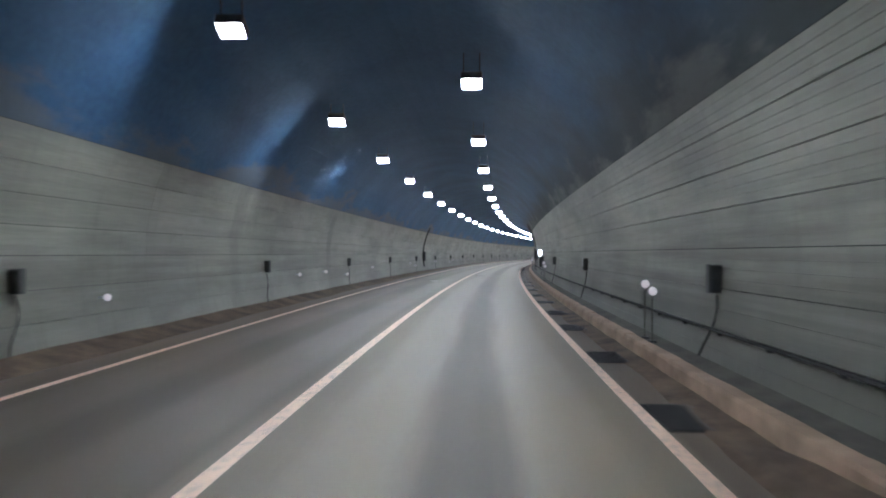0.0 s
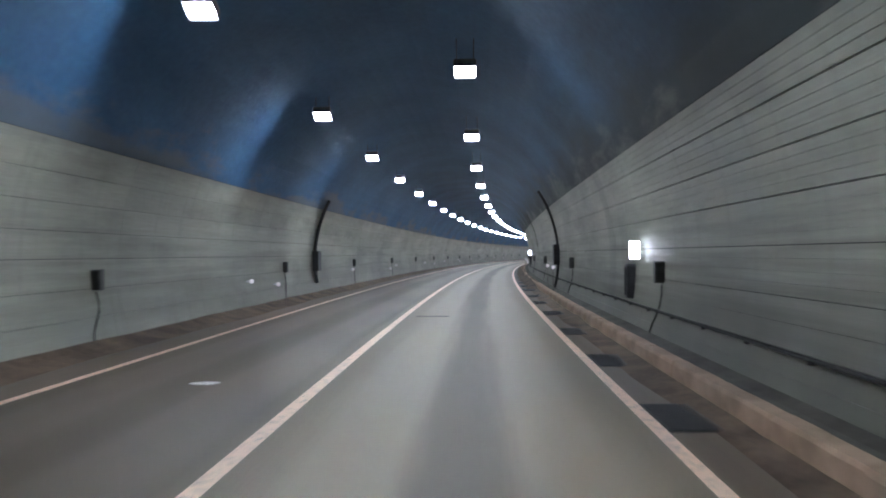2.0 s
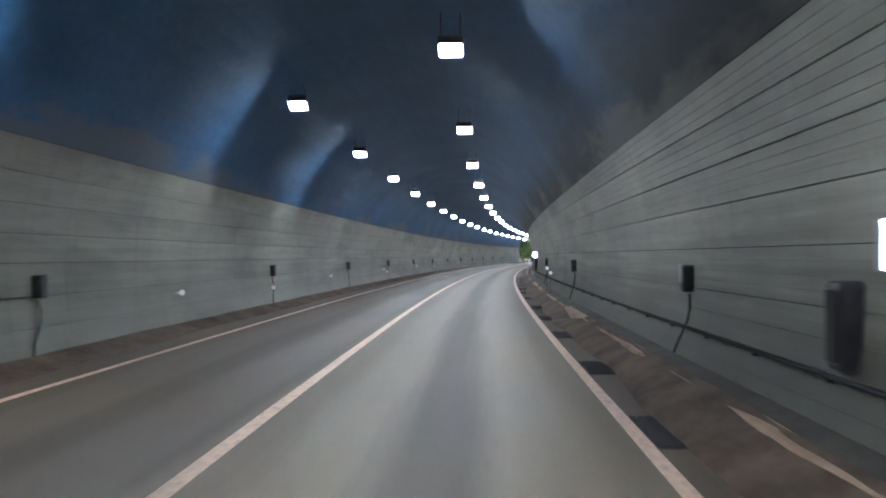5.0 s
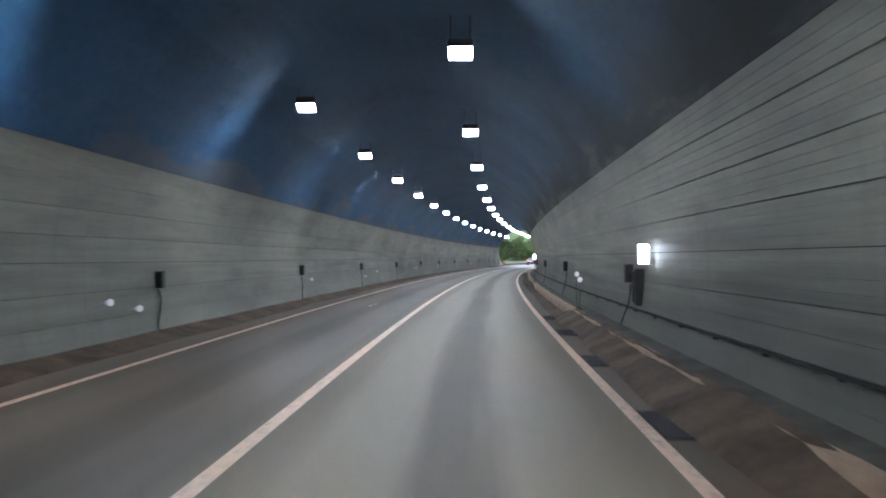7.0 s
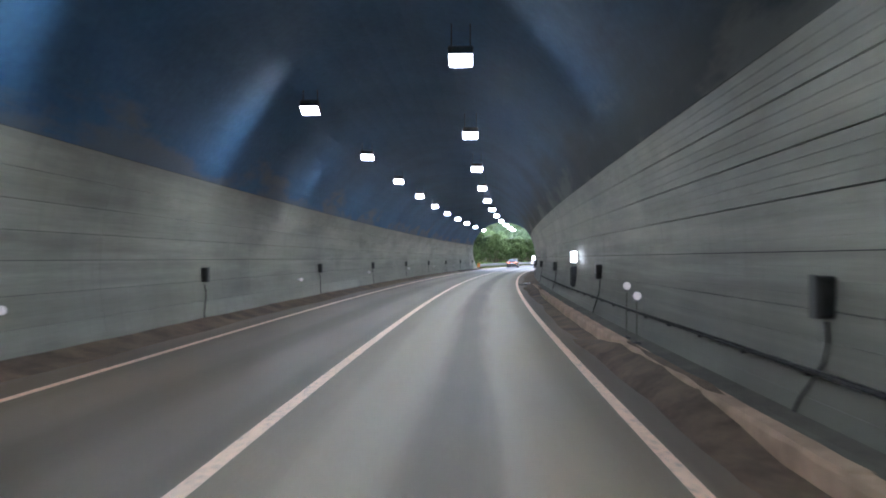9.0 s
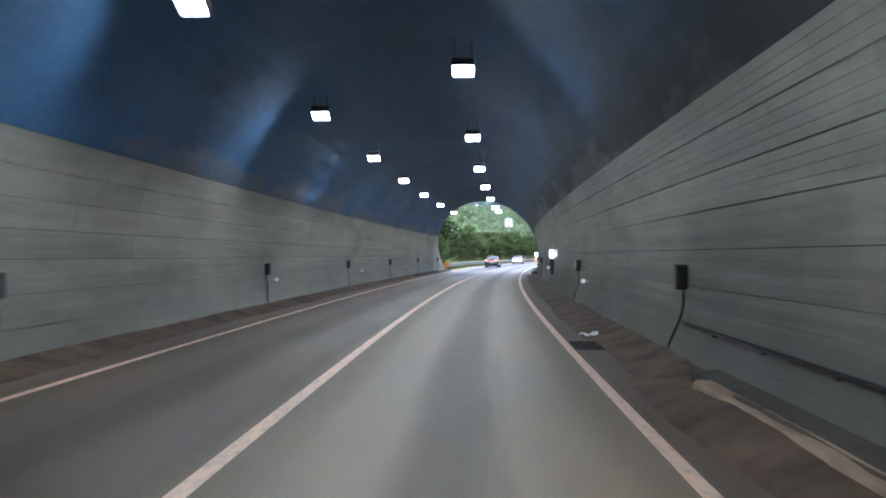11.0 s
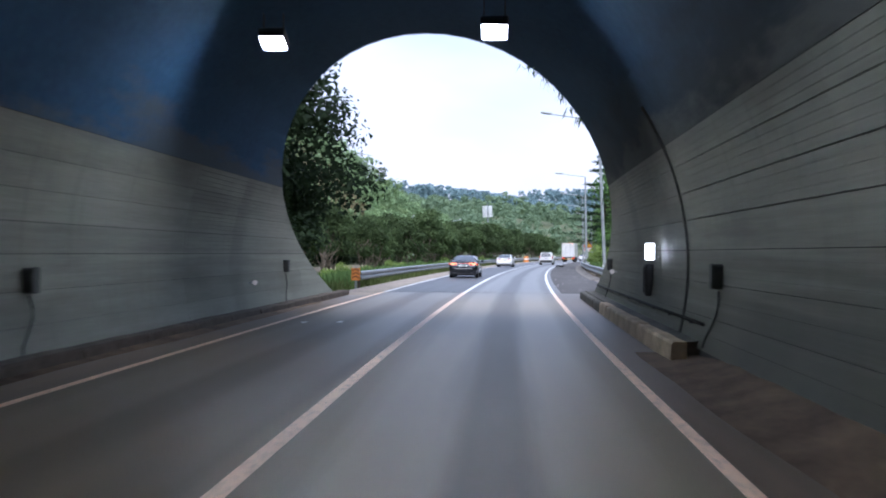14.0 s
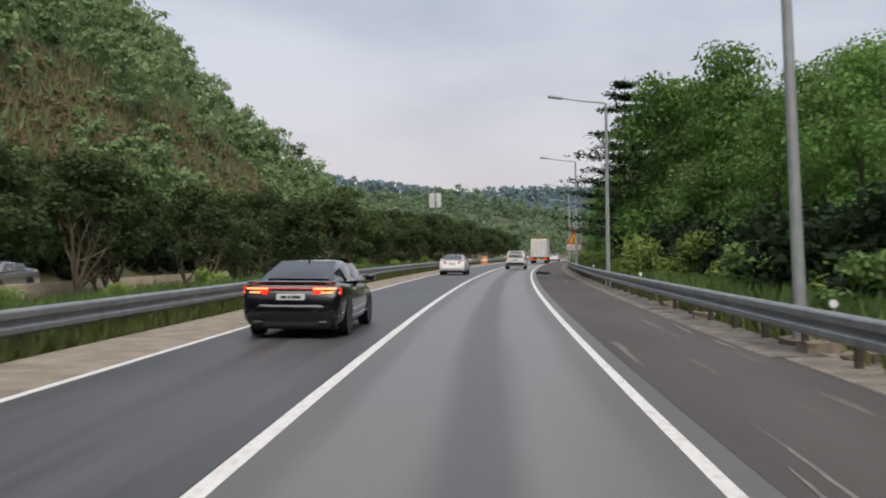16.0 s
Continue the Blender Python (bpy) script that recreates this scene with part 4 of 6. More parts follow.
def scatter(n, s_rng, l_rng, seed, gap, keep=lambda s, l: True):
    rng = np.random.default_rng(seed)
    out = []
    for _ in range(n * 12):
        s, l = rng.uniform(*s_rng), rng.uniform(*l_rng)
        if keep(s, l) and all((s - a) ** 2 + (l - b) ** 2 > gap * gap for a, b in out[-400:]):
            out.append((s, l))
        if len(out) >= n:
            break
    return [place(s, l, float(hill(s, l)) - 0.4) for s, l in out]


rng0 = np.random.default_rng(11)


def on_slope(s, l):
    """The open brown slope between the roadside trees and the wood above."""
    return 398 < s < 530 and -42.5 + 3 * math.sin(s * 0.21) < l < -29.5


sp = scatter(760, (384, 600), (-92, -27.5), 5, 2.6, lambda s, l: not on_slope(s, l) and not (398 < s < 530 and l > -31) or (s * 7.3 + l * 3.1) % 5 < 0.3)
woods("hillside_wood", "dense green broadleaf wood on the steep hillside", sp, rng0.uniform(4.5, 9.0, len(sp)), 520, 0.46, M_HILL, 6)


def on_dry(s, l):
    """The dry brown part of the slope; the rest of it is green."""
    return on_slope(s, l) and l < -34.0 + 2.5 * math.sin(s * 0.13) and s < 515


sp = scatter(420, (420, 517), (-46, -31), 19, 1.1, on_dry)
woods("hillside_scrub", "dry brown scrub and tall grass on the open slope", sp, rng0.uniform(1.0, 2.0, len(sp)), 230, 0.26, M_DRY, 20)
sp = scatter(60, (420, 517), (-46, -31), 21, 3.5, on_dry)
woods("hillside_scrub", "low green bushes among the dry grass", sp, rng0.uniform(1.4, 2.8, len(sp)), 260, 0.30, M_HILL, 21)
sp = scatter(420, (398, 534), (-45, -28), 23, 1.5, lambda s, l: on_slope(s, l) and not on_dry(s, l))
woods("hillside_scrub", "low green bushes on the open slope", sp, rng0.uniform(1.6, 3.6, len(sp)), 300, 0.36, M_HILL, 22)
sp = scatter(190, (386, 560), (17, 80), 7, 4.0)
woods("hillside_wood", "dense green broadleaf wood above the road", sp, rng0.uniform(7, 10, len(sp)), 620, 0.5, M_FRESH, 8)
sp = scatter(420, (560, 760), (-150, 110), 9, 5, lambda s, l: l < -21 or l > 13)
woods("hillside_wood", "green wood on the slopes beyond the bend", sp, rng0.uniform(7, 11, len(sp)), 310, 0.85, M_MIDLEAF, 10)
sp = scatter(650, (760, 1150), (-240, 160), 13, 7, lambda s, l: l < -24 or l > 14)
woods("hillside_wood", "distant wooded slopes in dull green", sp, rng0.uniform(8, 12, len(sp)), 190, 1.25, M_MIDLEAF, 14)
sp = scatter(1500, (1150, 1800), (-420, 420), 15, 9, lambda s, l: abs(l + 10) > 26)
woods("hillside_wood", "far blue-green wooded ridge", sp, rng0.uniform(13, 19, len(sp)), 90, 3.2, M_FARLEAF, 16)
sp = scatter(110, (300, 372), (-45, 42), 17, 4.5, lambda s, l: s < 356 or abs(l + 1.4) > 12)
woods("hillside_wood", "green wood on the hill over the tunnel mouth", sp, rng0.uniform(7, 11, len(sp)), 420, 0.7, M_LEAF_DARK, 18)


def limb(bm, a, b, r0, r1, bend, rng, sides=6):
    a, b = np.array(a, float), np.array(b, float)
    pts = [a + (b - a) * u + rng.normal(0, bend, 3) * (1 if 0 < u < 1 else 0) for u in np.linspace(0, 1, 5)]
    tube_bm(bm, pts, [r0 + (r1 - r0) * u for u in np.linspace(0, 1, 5)], sides)
    return pts


def broadleaf(m, h, spread, low, leaves, leaf, material, label, seed, stems=1, group="trees beside the road", clumps=15):
    rng = np.random.default_rng(seed)
    t = empty_at("tree", m, label, "tree", group)
    c, r = lumps_of(h, spread, low, clumps, rng)
    bm = bmesh.new()
    for k in range(stems):
        off = rng.normal(0, 0.35 * (stems > 1), 2)
        top = (off[0] * 3, off[1] * 3, h * 0.62)
        pts = limb(bm, (off[0] * 0.4, off[1] * 0.4, -0.4), top, h * 0.021 / math.sqrt(stems) + 0.02, 0.03, 0.12, rng, 8)
        for q in range(4):
            j = rng.integers(0, len(c))
            limb(bm, pts[1 + q % 3] + 0, c[j], h * 0.009, 0.015, 0.1, rng)
    part("trunk", bm, M_BARK, t, "brown forked trunk and limbs", smooth=True)
    p, n = crown_points(c, r, leaves, rng)
    part("crown", leaf_cloud("crown", p, n, leaf * rng.uniform(0.5, 1.5, leaves), material, rng, 3), None, t)
    return t


def conifer(m, h, label, seed):
    rng = np.random.default_rng(seed)
    t = empty_at("pine_tree", m, label, "tree", "trees beside the road")
    bm = bmesh.new()
    limb(bm, (0, 0, -0.4), (0.1, 0, h), 0.16, 0.02, 0.03, rng, 8)
    P, N, Z = [], [], []
    z = h * 0.22
    while z < h * 0.98:
        reach = ((1 - z / h) * 5.0 + 0.5) * rng.uniform(0.75, 1.15)
        for k in range(8):
            ang = rng.uniform(0, 2 * math.pi)
            L = reach * rng.uniform(0.6, 1.1)
            tip = np.array((L * math.cos(ang), L * math.sin(ang), z + 0.12 * L))
            limb(bm, (0, 0, z), tip, 0.03, 0.01, 0.02, rng, 5)
            u = rng.uniform(0.25, 1.05, 62)[:, None]
            p = np.array((0, 0, z)) + (tip - (0, 0, z)) * u + rng.normal(0, 1, (62, 3)) * (0.24 * reach ** 0.5, 0.24 * reach ** 0.5, 0.09)
            P.append(p)
            N.append(unit(rng.normal(0, 0.35, (62, 3)) + (0, 0, 1)))
            Z.append(rng.uniform(0.14, 0.34, 62))
        z += 0.78
    part("trunk", bm, M_BARK, t, smooth=True)
    part("crown", leaf_cloud("crown", np.concatenate(P), np.concatenate(N), np.concatenate(Z), M_PINE, rng), None, t)
    return t


def on_ground(s, lat, turn=0.0, scale=1.0):
    return stand(s, lat, float(hill(s, lat)) - 0.1, turn) @ Matrix.Scale(scale, 4)


rt = np.random.default_rng(41)
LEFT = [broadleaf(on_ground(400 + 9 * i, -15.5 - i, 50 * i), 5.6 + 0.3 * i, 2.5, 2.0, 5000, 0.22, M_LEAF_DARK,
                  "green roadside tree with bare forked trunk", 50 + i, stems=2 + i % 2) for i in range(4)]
for s in np.arange(431, 640, 4.6):
    lat = -14.8 - rt.uniform(0, 4.0)
    copy_thing(LEFT[rt.integers(4)], on_ground(s + rt.uniform(-1.5, 1.5), lat, rt.uniform(0, 360), rt.uniform(0.78, 1.08) * (1.28 if s > 455 else 1.0)))
for s in np.arange(408, 600, 7.5):
    copy_thing(LEFT[rt.integers(4)], on_ground(s + rt.uniform(-2, 2), -27.2 - rt.uniform(0, 2.0), rt.uniform(0, 360), rt.uniform(0.6, 0.9)))
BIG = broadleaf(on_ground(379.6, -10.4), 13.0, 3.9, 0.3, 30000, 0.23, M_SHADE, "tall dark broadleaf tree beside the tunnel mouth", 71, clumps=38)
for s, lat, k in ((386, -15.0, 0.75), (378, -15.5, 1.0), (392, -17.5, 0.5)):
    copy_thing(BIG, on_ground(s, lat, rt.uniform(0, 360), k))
RIGHT = [broadleaf(on_ground(398 + 11 * i, 11.5 + i, 40 * i), 6.8 + 0.5 * i, 2.6, 0.8, 9500, 0.17, M_FRESH if i % 2 else M_LEAF, "full green broadleaf tree above the guardrail", 60 + i, clumps=24) for i in range(4)]
for s in np.arange(386, 580, 4.6):
    lat = 9.6 + rt.uniform(0, 2.2) + (1.5 if s < 400 else 0)
    copy_thing(RIGHT[rt.integers(4)], on_ground(s + rt.uniform(-1.2, 1.2), lat, rt.uniform(0, 360), rt.uniform(0.82, 1.22) * (0.74 if 388 < s < 432 else 1.0)))
for s in np.arange(384, 560, 9.0):
    copy_thing(RIGHT[rt.integers(4)], on_ground(s + rt.uniform(-2, 2), 15.5 + rt.uniform(-1, 3), rt.uniform(0, 360), rt.uniform(0.95, 1.25) * (0.72 if 388 < s < 430 else 1.0)))
LONE = broadleaf(on_ground(541, -41), 8.5, 2.6, 2.0, 1500, 0.34, M_LEAF_DARK, "sparse small tree standing out on the hill's edge", 75)
copy_thing(LONE, on_ground(536, -44, 100, 0.8))
copy_thing(LONE, on_ground(500, -55, 200, 0.9))
pine = conifer(on_ground(446, 7.4), 12.8, "dark layered pine tree beside the guardrail", 81)
copy_thing(pine, on_ground(455, 9.0, 70, 0.92))
copy_thing(pine, on_ground(470, 10.5, 200, 0.95))
for s, lat, k in ((377.6, 7.4, 0.95), (378.6, 8.5, 0.78), (375.5, 10.2, 1.1), (379.5, 12.0, 1.15), (440, 10.4, 1.5), (446, 12.5, 1.6), (452.5, 11.0, 1.45), (434, 12.0, 1.3)):
    copy_thing(RIGHT[rt.integers(4)], on_ground(s, lat, rt.uniform(0, 360), k))


def shrub(m, h, spread, leaves, leaf, label, seed, material):
    rng = np.random.default_rng(seed)
    t = empty_at("shrub", m, label, "shrub", "shrubs on the verge")
    bm = bmesh.new()
    c, r = lumps_of(h, spread, 0.1, 8, rng)
    for j in range(6):
        limb(bm, (rng.normal(0, 0.1), rng.normal(0, 0.1), -0.15), c[j], 0.025, 0.008, 0.05, rng, 5)
    part("stem", bm, M_BARK, t)
    p, n = crown_points(c, r, leaves, rng, 0.9)
    part("foliage", leaf_cloud("foliage", p, n, leaf * rng.uniform(0.5, 1.5, leaves), material, rng, 3), None, t)
    return t


SHRUB = [shrub(on_ground(392 + 4 * i, 7.0 + 0.4 * i), 1.7 + 0.3 * i, 1.3 + 0.15 * i, 1500, 0.17, "light green leafy shrub behind the guardrail", 90 + i, M_SHRUB if i != 1 else M_LEAF) for i in range(3)]
for s in np.arange(385, 560, 2.3):
    lat = 6.5 + rt.uniform(0, 1.9)
    if 400.5 < s < 403.5:
        lat += 0.9
    copy_thing(SHRUB[rt.integers(3)], on_ground(s + rt.uniform(-0.8, 0.8), lat, rt.uniform(0, 360), rt.uniform(0.5, 1.0)))
for s, lat, k in ((382.6, 5.75, 0.5), (381.6, 6.3, 0.6), (383.4, 6.2, 0.62)):
    copy_thing(SHRUB[2], on_ground(s, lat, 40 * s, k))
UNDER = shrub(on_ground(396, -13.5), 2.2, 1.7, 1500, 0.24, "dark shaded bush under the roadside trees", 97, M_LEAF_DARK)
for s in np.arange(389, 560, 2.6):
    if 398 < s < 452:
        continue
    copy_thing(UNDER, on_ground(s + rt.uniform(-1, 1), -15.2 - rt.uniform(0, 4.6), rt.uniform(0, 360), rt.uniform(0.55, 0.95)))
# dark thickets added to stand in for the shade beneath the trees
DEEP = shrub(on_ground(395, -28.0), 2.6, 1.9, 1700, 0.27, "added thicket with tree shade put into its leaves", 98, M_DEEP)
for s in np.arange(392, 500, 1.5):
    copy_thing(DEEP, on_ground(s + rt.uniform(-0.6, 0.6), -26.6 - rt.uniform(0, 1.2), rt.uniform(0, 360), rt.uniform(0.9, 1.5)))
# more added for the shaded gaps between shrubs and trees
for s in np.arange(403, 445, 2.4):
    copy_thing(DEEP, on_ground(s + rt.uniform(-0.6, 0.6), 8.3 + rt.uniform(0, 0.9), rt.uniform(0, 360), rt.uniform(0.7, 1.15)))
for s in np.arange(388, 620, 3.6):
    copy_thing(SHRUB[rt.integers(3)], on_ground(s + rt.uniform(-1, 1), -9.8 - rt.uniform(0, 4), rt.uniform(0, 360), rt.uniform(0.35, 0.7)))


def grass(name, s0, s1, l0, l1, n, seed, size=1.0, material=M_GRASS, label="long green grass on the road verge"):
    """Tufts of long grass on the verge."""
    rng = np.random.default_rng(seed)
    s, l = rng.uniform(s0, s1, n), rng.uniform(l0, l1, n)
    base = place(s, l, hill(s, l))
    hgt = rng.uniform(0.15, 0.6, n) * size
    side = unit(np.stack([rng.normal(size=n), rng.normal(size=n), np.zeros(n)], -1)) * (0.03 + 0.05 * rng.random(n))[:, None] * size
    tip = base + np.stack([rng.normal(0, 0.13, n) * size, rng.normal(0, 0.13, n) * size, hgt], -1)
    V = np.stack([base - side, base + side, tip], 1).reshape(-1, 3)
    return thing(name, label, "grass", kind="stuff",
                 data=mesh_from(name, V, np.arange(3 * n).reshape(-1, 3).tolist(), material))


grass("verge_grass", 381, 560, -20, -7.5, 34000, 101)
grass("verge_grass", 381, 520, 5.4, 7.6, 30000, 102)
grass("verge_grass", 388, 470, -7.75, -6.75, 15000, 105, 0.75, M_GRASS, "green weeds growing under the guardrail")
grass("verge_grass", 388, 480, -10.5, -7.7, 16000, 106, 1.9, M_WEED, "tall green weeds behind the guardrail")
grass("verge_grass", 383, 470, 5.75, 7.4, 16000, 107, 1.9, M_WEED, "tall green weeds behind the guardrail")
grass("slope_grass", 420, 517, -46, -34, 28000, 103, 2.0, M_DRY, "tall dry grass on the open slope")
grass("slope_grass", 400, 560, -60, -27, 34000, 104, 2.6, M_HILL, "rank green growth on the open slope")


# ---------------------------------------------------------------- roadside in the open
def shoulder_material():
    a = Mat("dull_brown_asphalt_shoulder")
    patchy, grain = a.noise(a.coord("UV", (0.8, 0.12, 1)), 0.9, 5), a.noise(a.coord(), 40, 3)
    base = a.ramp(patchy, [(0.3, (0.052, 0.047, 0.046)), (0.7, (0.095, 0.086, 0.083))])
    base = a.mix(0.35, base, a.ramp(grain, [(0.3, (0.05, 0.046, 0.043)), (0.7, (0.165, 0.152, 0.145))]))
    scuff = a.noise(a.coord("UV", (2.6, 0.11, 1)), 1.1, 5, 0.65)
    base = a.mix(a.math("MULTIPLY", a.ramp(scuff, [(0.60, (0, 0, 0)), (0.72, (1, 1, 1))]), 0.55), base, (0.30, 0.28, 0.26))
    a.bump(grain, 0.35, 0.006)
    return a.set(base, 0.85)


M_SHOULDER = shoulder_material()
M_GRAVEL = plain("pale_gravel_and_concrete", (0.27, 0.225, 0.18), 0.9, vary=0.4, scale=1.5, bump=0.5)
def lane_material():
    a = Mat("dark_newer_asphalt")
    streak, patchy = a.noise(a.coord("UV", (1.6, 0.05, 1)), 1.5, 5), a.noise(a.coord("UV", (0.5, 0.14, 1)), 0.9, 4)
    grain = a.noise(a.coord(), 40, 3)
    base = a.ramp(patchy, [(0.3, (0.042, 0.043, 0.047)), (0.7, (0.09, 0.093, 0.097))])
    base = a.mix(0.5, base, a.ramp(streak, [(0.36, (0.036, 0.037, 0.041)), (0.64, (0.135, 0.137, 0.14))]))
    base = a.mix(0.25, base, a.ramp(grain, [(0.3, (0.04, 0.04, 0.042)), (0.7, (0.15, 0.148, 0.15))]))
    a.bump(grain, 0.35, 0.006)
    return a.set(base, a.math("ADD", 0.34, a.math("MULTIPLY", streak, 0.25)))


M_NEWROAD = lane_material()
M_TANROAD = plain("pale_tan_concrete_road", (0.52, 0.42, 0.32), 0.85, vary=0.2, scale=0.8, bump=0.3)
M_CHEVRON = plain("faded_brown_chevron", (0.16, 0.06, 0.025), 0.6, vary=0.4)
M_STRIP = plain("pale_trodden_dirt", (0.27, 0.235, 0.20), 0.95, vary=0.45, scale=1.6, bump=0.7)
M_GUTTER = plain("cracked_dirty_concrete", (0.17, 0.152, 0.135), 0.95, vary=0.75, scale=1.3, bump=0.8)
M_ORANGE = plain("orange_reflective_sheet", (0.62, 0.22, 0.05), 0.4, vary=0.2)
M_RED = plain("red_sign_border", (0.60, 0.05, 0.03), 0.4, vary=0.15)
M_WHITE = plain("white_enamel", (0.75, 0.75, 0.73), 0.4, vary=0.1)
M_YELLOW = plain("yellow_paint", (0.75, 0.42, 0.04), 0.45, vary=0.15)

thing("shoulder_1", "dull brown asphalt hard shoulder with scuffs", "road shoulder", kind="structure", data=flat("shoulder_1", 2.1, 4.62, 0.004, 380.2, 1000, 5.0, M_SHOULDER, 3))
thing("shoulder_2", "pale gravelly road edge below the guardrail", "road shoulder", kind="structure", data=flat("shoulder_2", -6.75, FAR_LINE - 0.09, 0.004, 377, 1000, 5.0, M_GRAVEL, 2))
thing("road_patch", "darker newer asphalt in the passing lane", "road", kind="structure", data=flat("road_patch", FAR_LINE + 0.09, -LANE - 0.1, 0.005, 380.2, 1000, 5.0, M_NEWROAD, 3))
thing("gutter", "cracked pale concrete gutter edge below the guardrail", "gutter", kind="structure",
      data=sweep("gutter", [(4.36, -0.05), (4.40, 0.012), (4.62, 0.035), (4.95, 0.03), (5.28, 0.06), (5.36, -0.2)], 400.3, 800, 4.0, M_GUTTER, closed=True))
thing("pavement_3", "pale trodden dirt and concrete strip under the guardrail", "verge strip", kind="structure",
      data=sweep("pavement_3", [(4.58, -0.06), (4.66, 0.014), (5.1, 0.03), (5.7, 0.06), (6.05, -0.2)], 380.4, 400.9, 1.5, M_STRIP))
bm = bmesh.new()
r_joint = np.random.default_rng(7)
for lat0, lat1 in ((-6.6, -1.9), (-1.65, 1.66)):
    a = [place(380.1 + r_joint.normal(0, 0.02), x, 0.0065) for x in np.linspace(lat0, lat1, 9)]
    b = [place(380.22 + r_joint.normal(0, 0.02), x, 0.0065) for x in np.linspace(lat0, lat1, 9)]
    va, vb = [bm.verts.new(p) for p in a], [bm.verts.new(p) for p in b]
    for k in range(8):
        bm.faces.new((va[k], va[k + 1], vb[k + 1], vb[k]))
thing("road_joint", "dark sealed joint across the road", "road joint", kind="structure", data=mesh_of("road_joint", bm, M_RUBBER))


bm = bmesh.new()
box_bm(bm, -0.42, 0.42, -0.05, 0.05, 0.005, 0.012, 0.002, stand(108.5, -1.03, 0))
thing("road_plate", "thin dark metal strip lying across the lane", "metal strip", data=mesh_of("road_plate", bm, M_RUBBER))


# guardrails: W-shaped beams on posts
def w_beam(lat, z, face):
    """Outline of a W beam; face is the side that it shows to the road."""
    o = [(0, -0.215), (0.07, -0.185), (0.085, -0.16), (0.085, -0.085), (0.07, -0.065), (0.015, -0.03), (0.015, 0.02), (0.07, 0.05), (0.085, 0.07), (0.085, 0.16), (0.07, 0.185), (0, 0.215)]
    out = [(lat + face * x, z + y) for x, y in o]
    back = [(lat + face * (x - 0.008), z + y) for x, y in o[::-1]]
    return out + back


M_POST = plain("rusty_dark_post_steel", (0.10, 0.085, 0.07), 0.7, 0.2, vary=0.5, scale=4.0)


def guardrail(name, lat, face, s0, s1, beams, post_step, top, label):
    g = thing(name, label, "guardrail")
    s = s0
    while s < s1:
        e = min(s + 12.0, s1)
        for z in beams:
            part("beam", sweep("beam", w_beam(lat, z, face), s, e - 0.015, 4.0, M_RAIL, closed=True), None, g)
        s = e
    bm = bmesh.new()
    box_bm(bm, -0.055, 0.055, -0.06, 0.06, -0.5, top, 0.008)
    box_bm(bm, -0.055 + face * 0.075, 0.055 + face * 0.075, -0.05, 0.05, beams[-1] - 0.1, beams[-1] + 0.1)
    me = mesh_of("post", bm, M_POST)
    s = s0 + 0.6
    while s < min(s1, s0 + 290):
        part("post", me, None, g).matrix_basis = stand(s, lat - face * 0.14, 0)
        s += post_step
    return g


guardrail("guardrail", 5.05, -1, 384.4, 860, (0.56,), 2.3, 0.70, "grey steel guardrail on short posts beside the shoulder")
guardrail("guardrail", -7.15, 1, 386.4, 860, (0.495,), 2.2, 0.66, "grey ribbed steel guardrail along the passing lane")


def end_marker(s, lat, w, label):
    e = empty_at("hazard_marker", stand(s, lat, 0), label, "hazard marker", "guardrail end markers")
    bm = bmesh.new()
    box_bm(bm, -w / 2, w / 2, -0.02, 0.0, 0.28, 0.86, 0.006)
    part("plate", bm, M_ORANGE, e)
    for k in range(3):
        bm = bmesh.new()
        z = 0.36 + 0.17 * k
        bm.faces.new([bm.verts.new(v) for v in ((-w * 0.42, -0.0245, z), (0, -0.0245, z + 0.09), (w * 0.42, -0.0245, z), (w * 0.42, -0.0245, z + 0.06), (0, -0.0245, z + 0.15), (-w * 0.42, -0.0245, z + 0.06))])
        part("chevron", bm, M_CHEVRON, e)
    bm = bmesh.new()
    box_bm(bm, -0.05, 0.05, 0.001, 0.09, -0.3, 0.9, 0.006)
    part("post", bm, M_RAIL, e)
    return e


end_marker(386.2, -7.3, 0.42, "orange chevron plate on the guardrail's end")


def delineator(s, lat, z):
    d = empty_at("delineator", stand(s, lat, z), "small round white delineator on the guardrail", "delineator", "guardrail delineators")
    bm = bmesh.new()
    tube_bm(bm, [(0, -0.02, 0.11), (0, 0.02, 0.11)], 0.06, 12)
    part("disc", bm, M_REFLECT, d)
    bm = bmesh.new()
    box_bm(bm, -0.012, 0.012, -0.012, 0.012, -0.02, 0.05)
    part("stem", bm, M_STEEL, d)
    return d


d0 = delineator(399.6, 5.12, 0.765)
for s in np.arange(419, 620, 20):
    copy_thing(d0, stand(s, 5.12, 0.765))


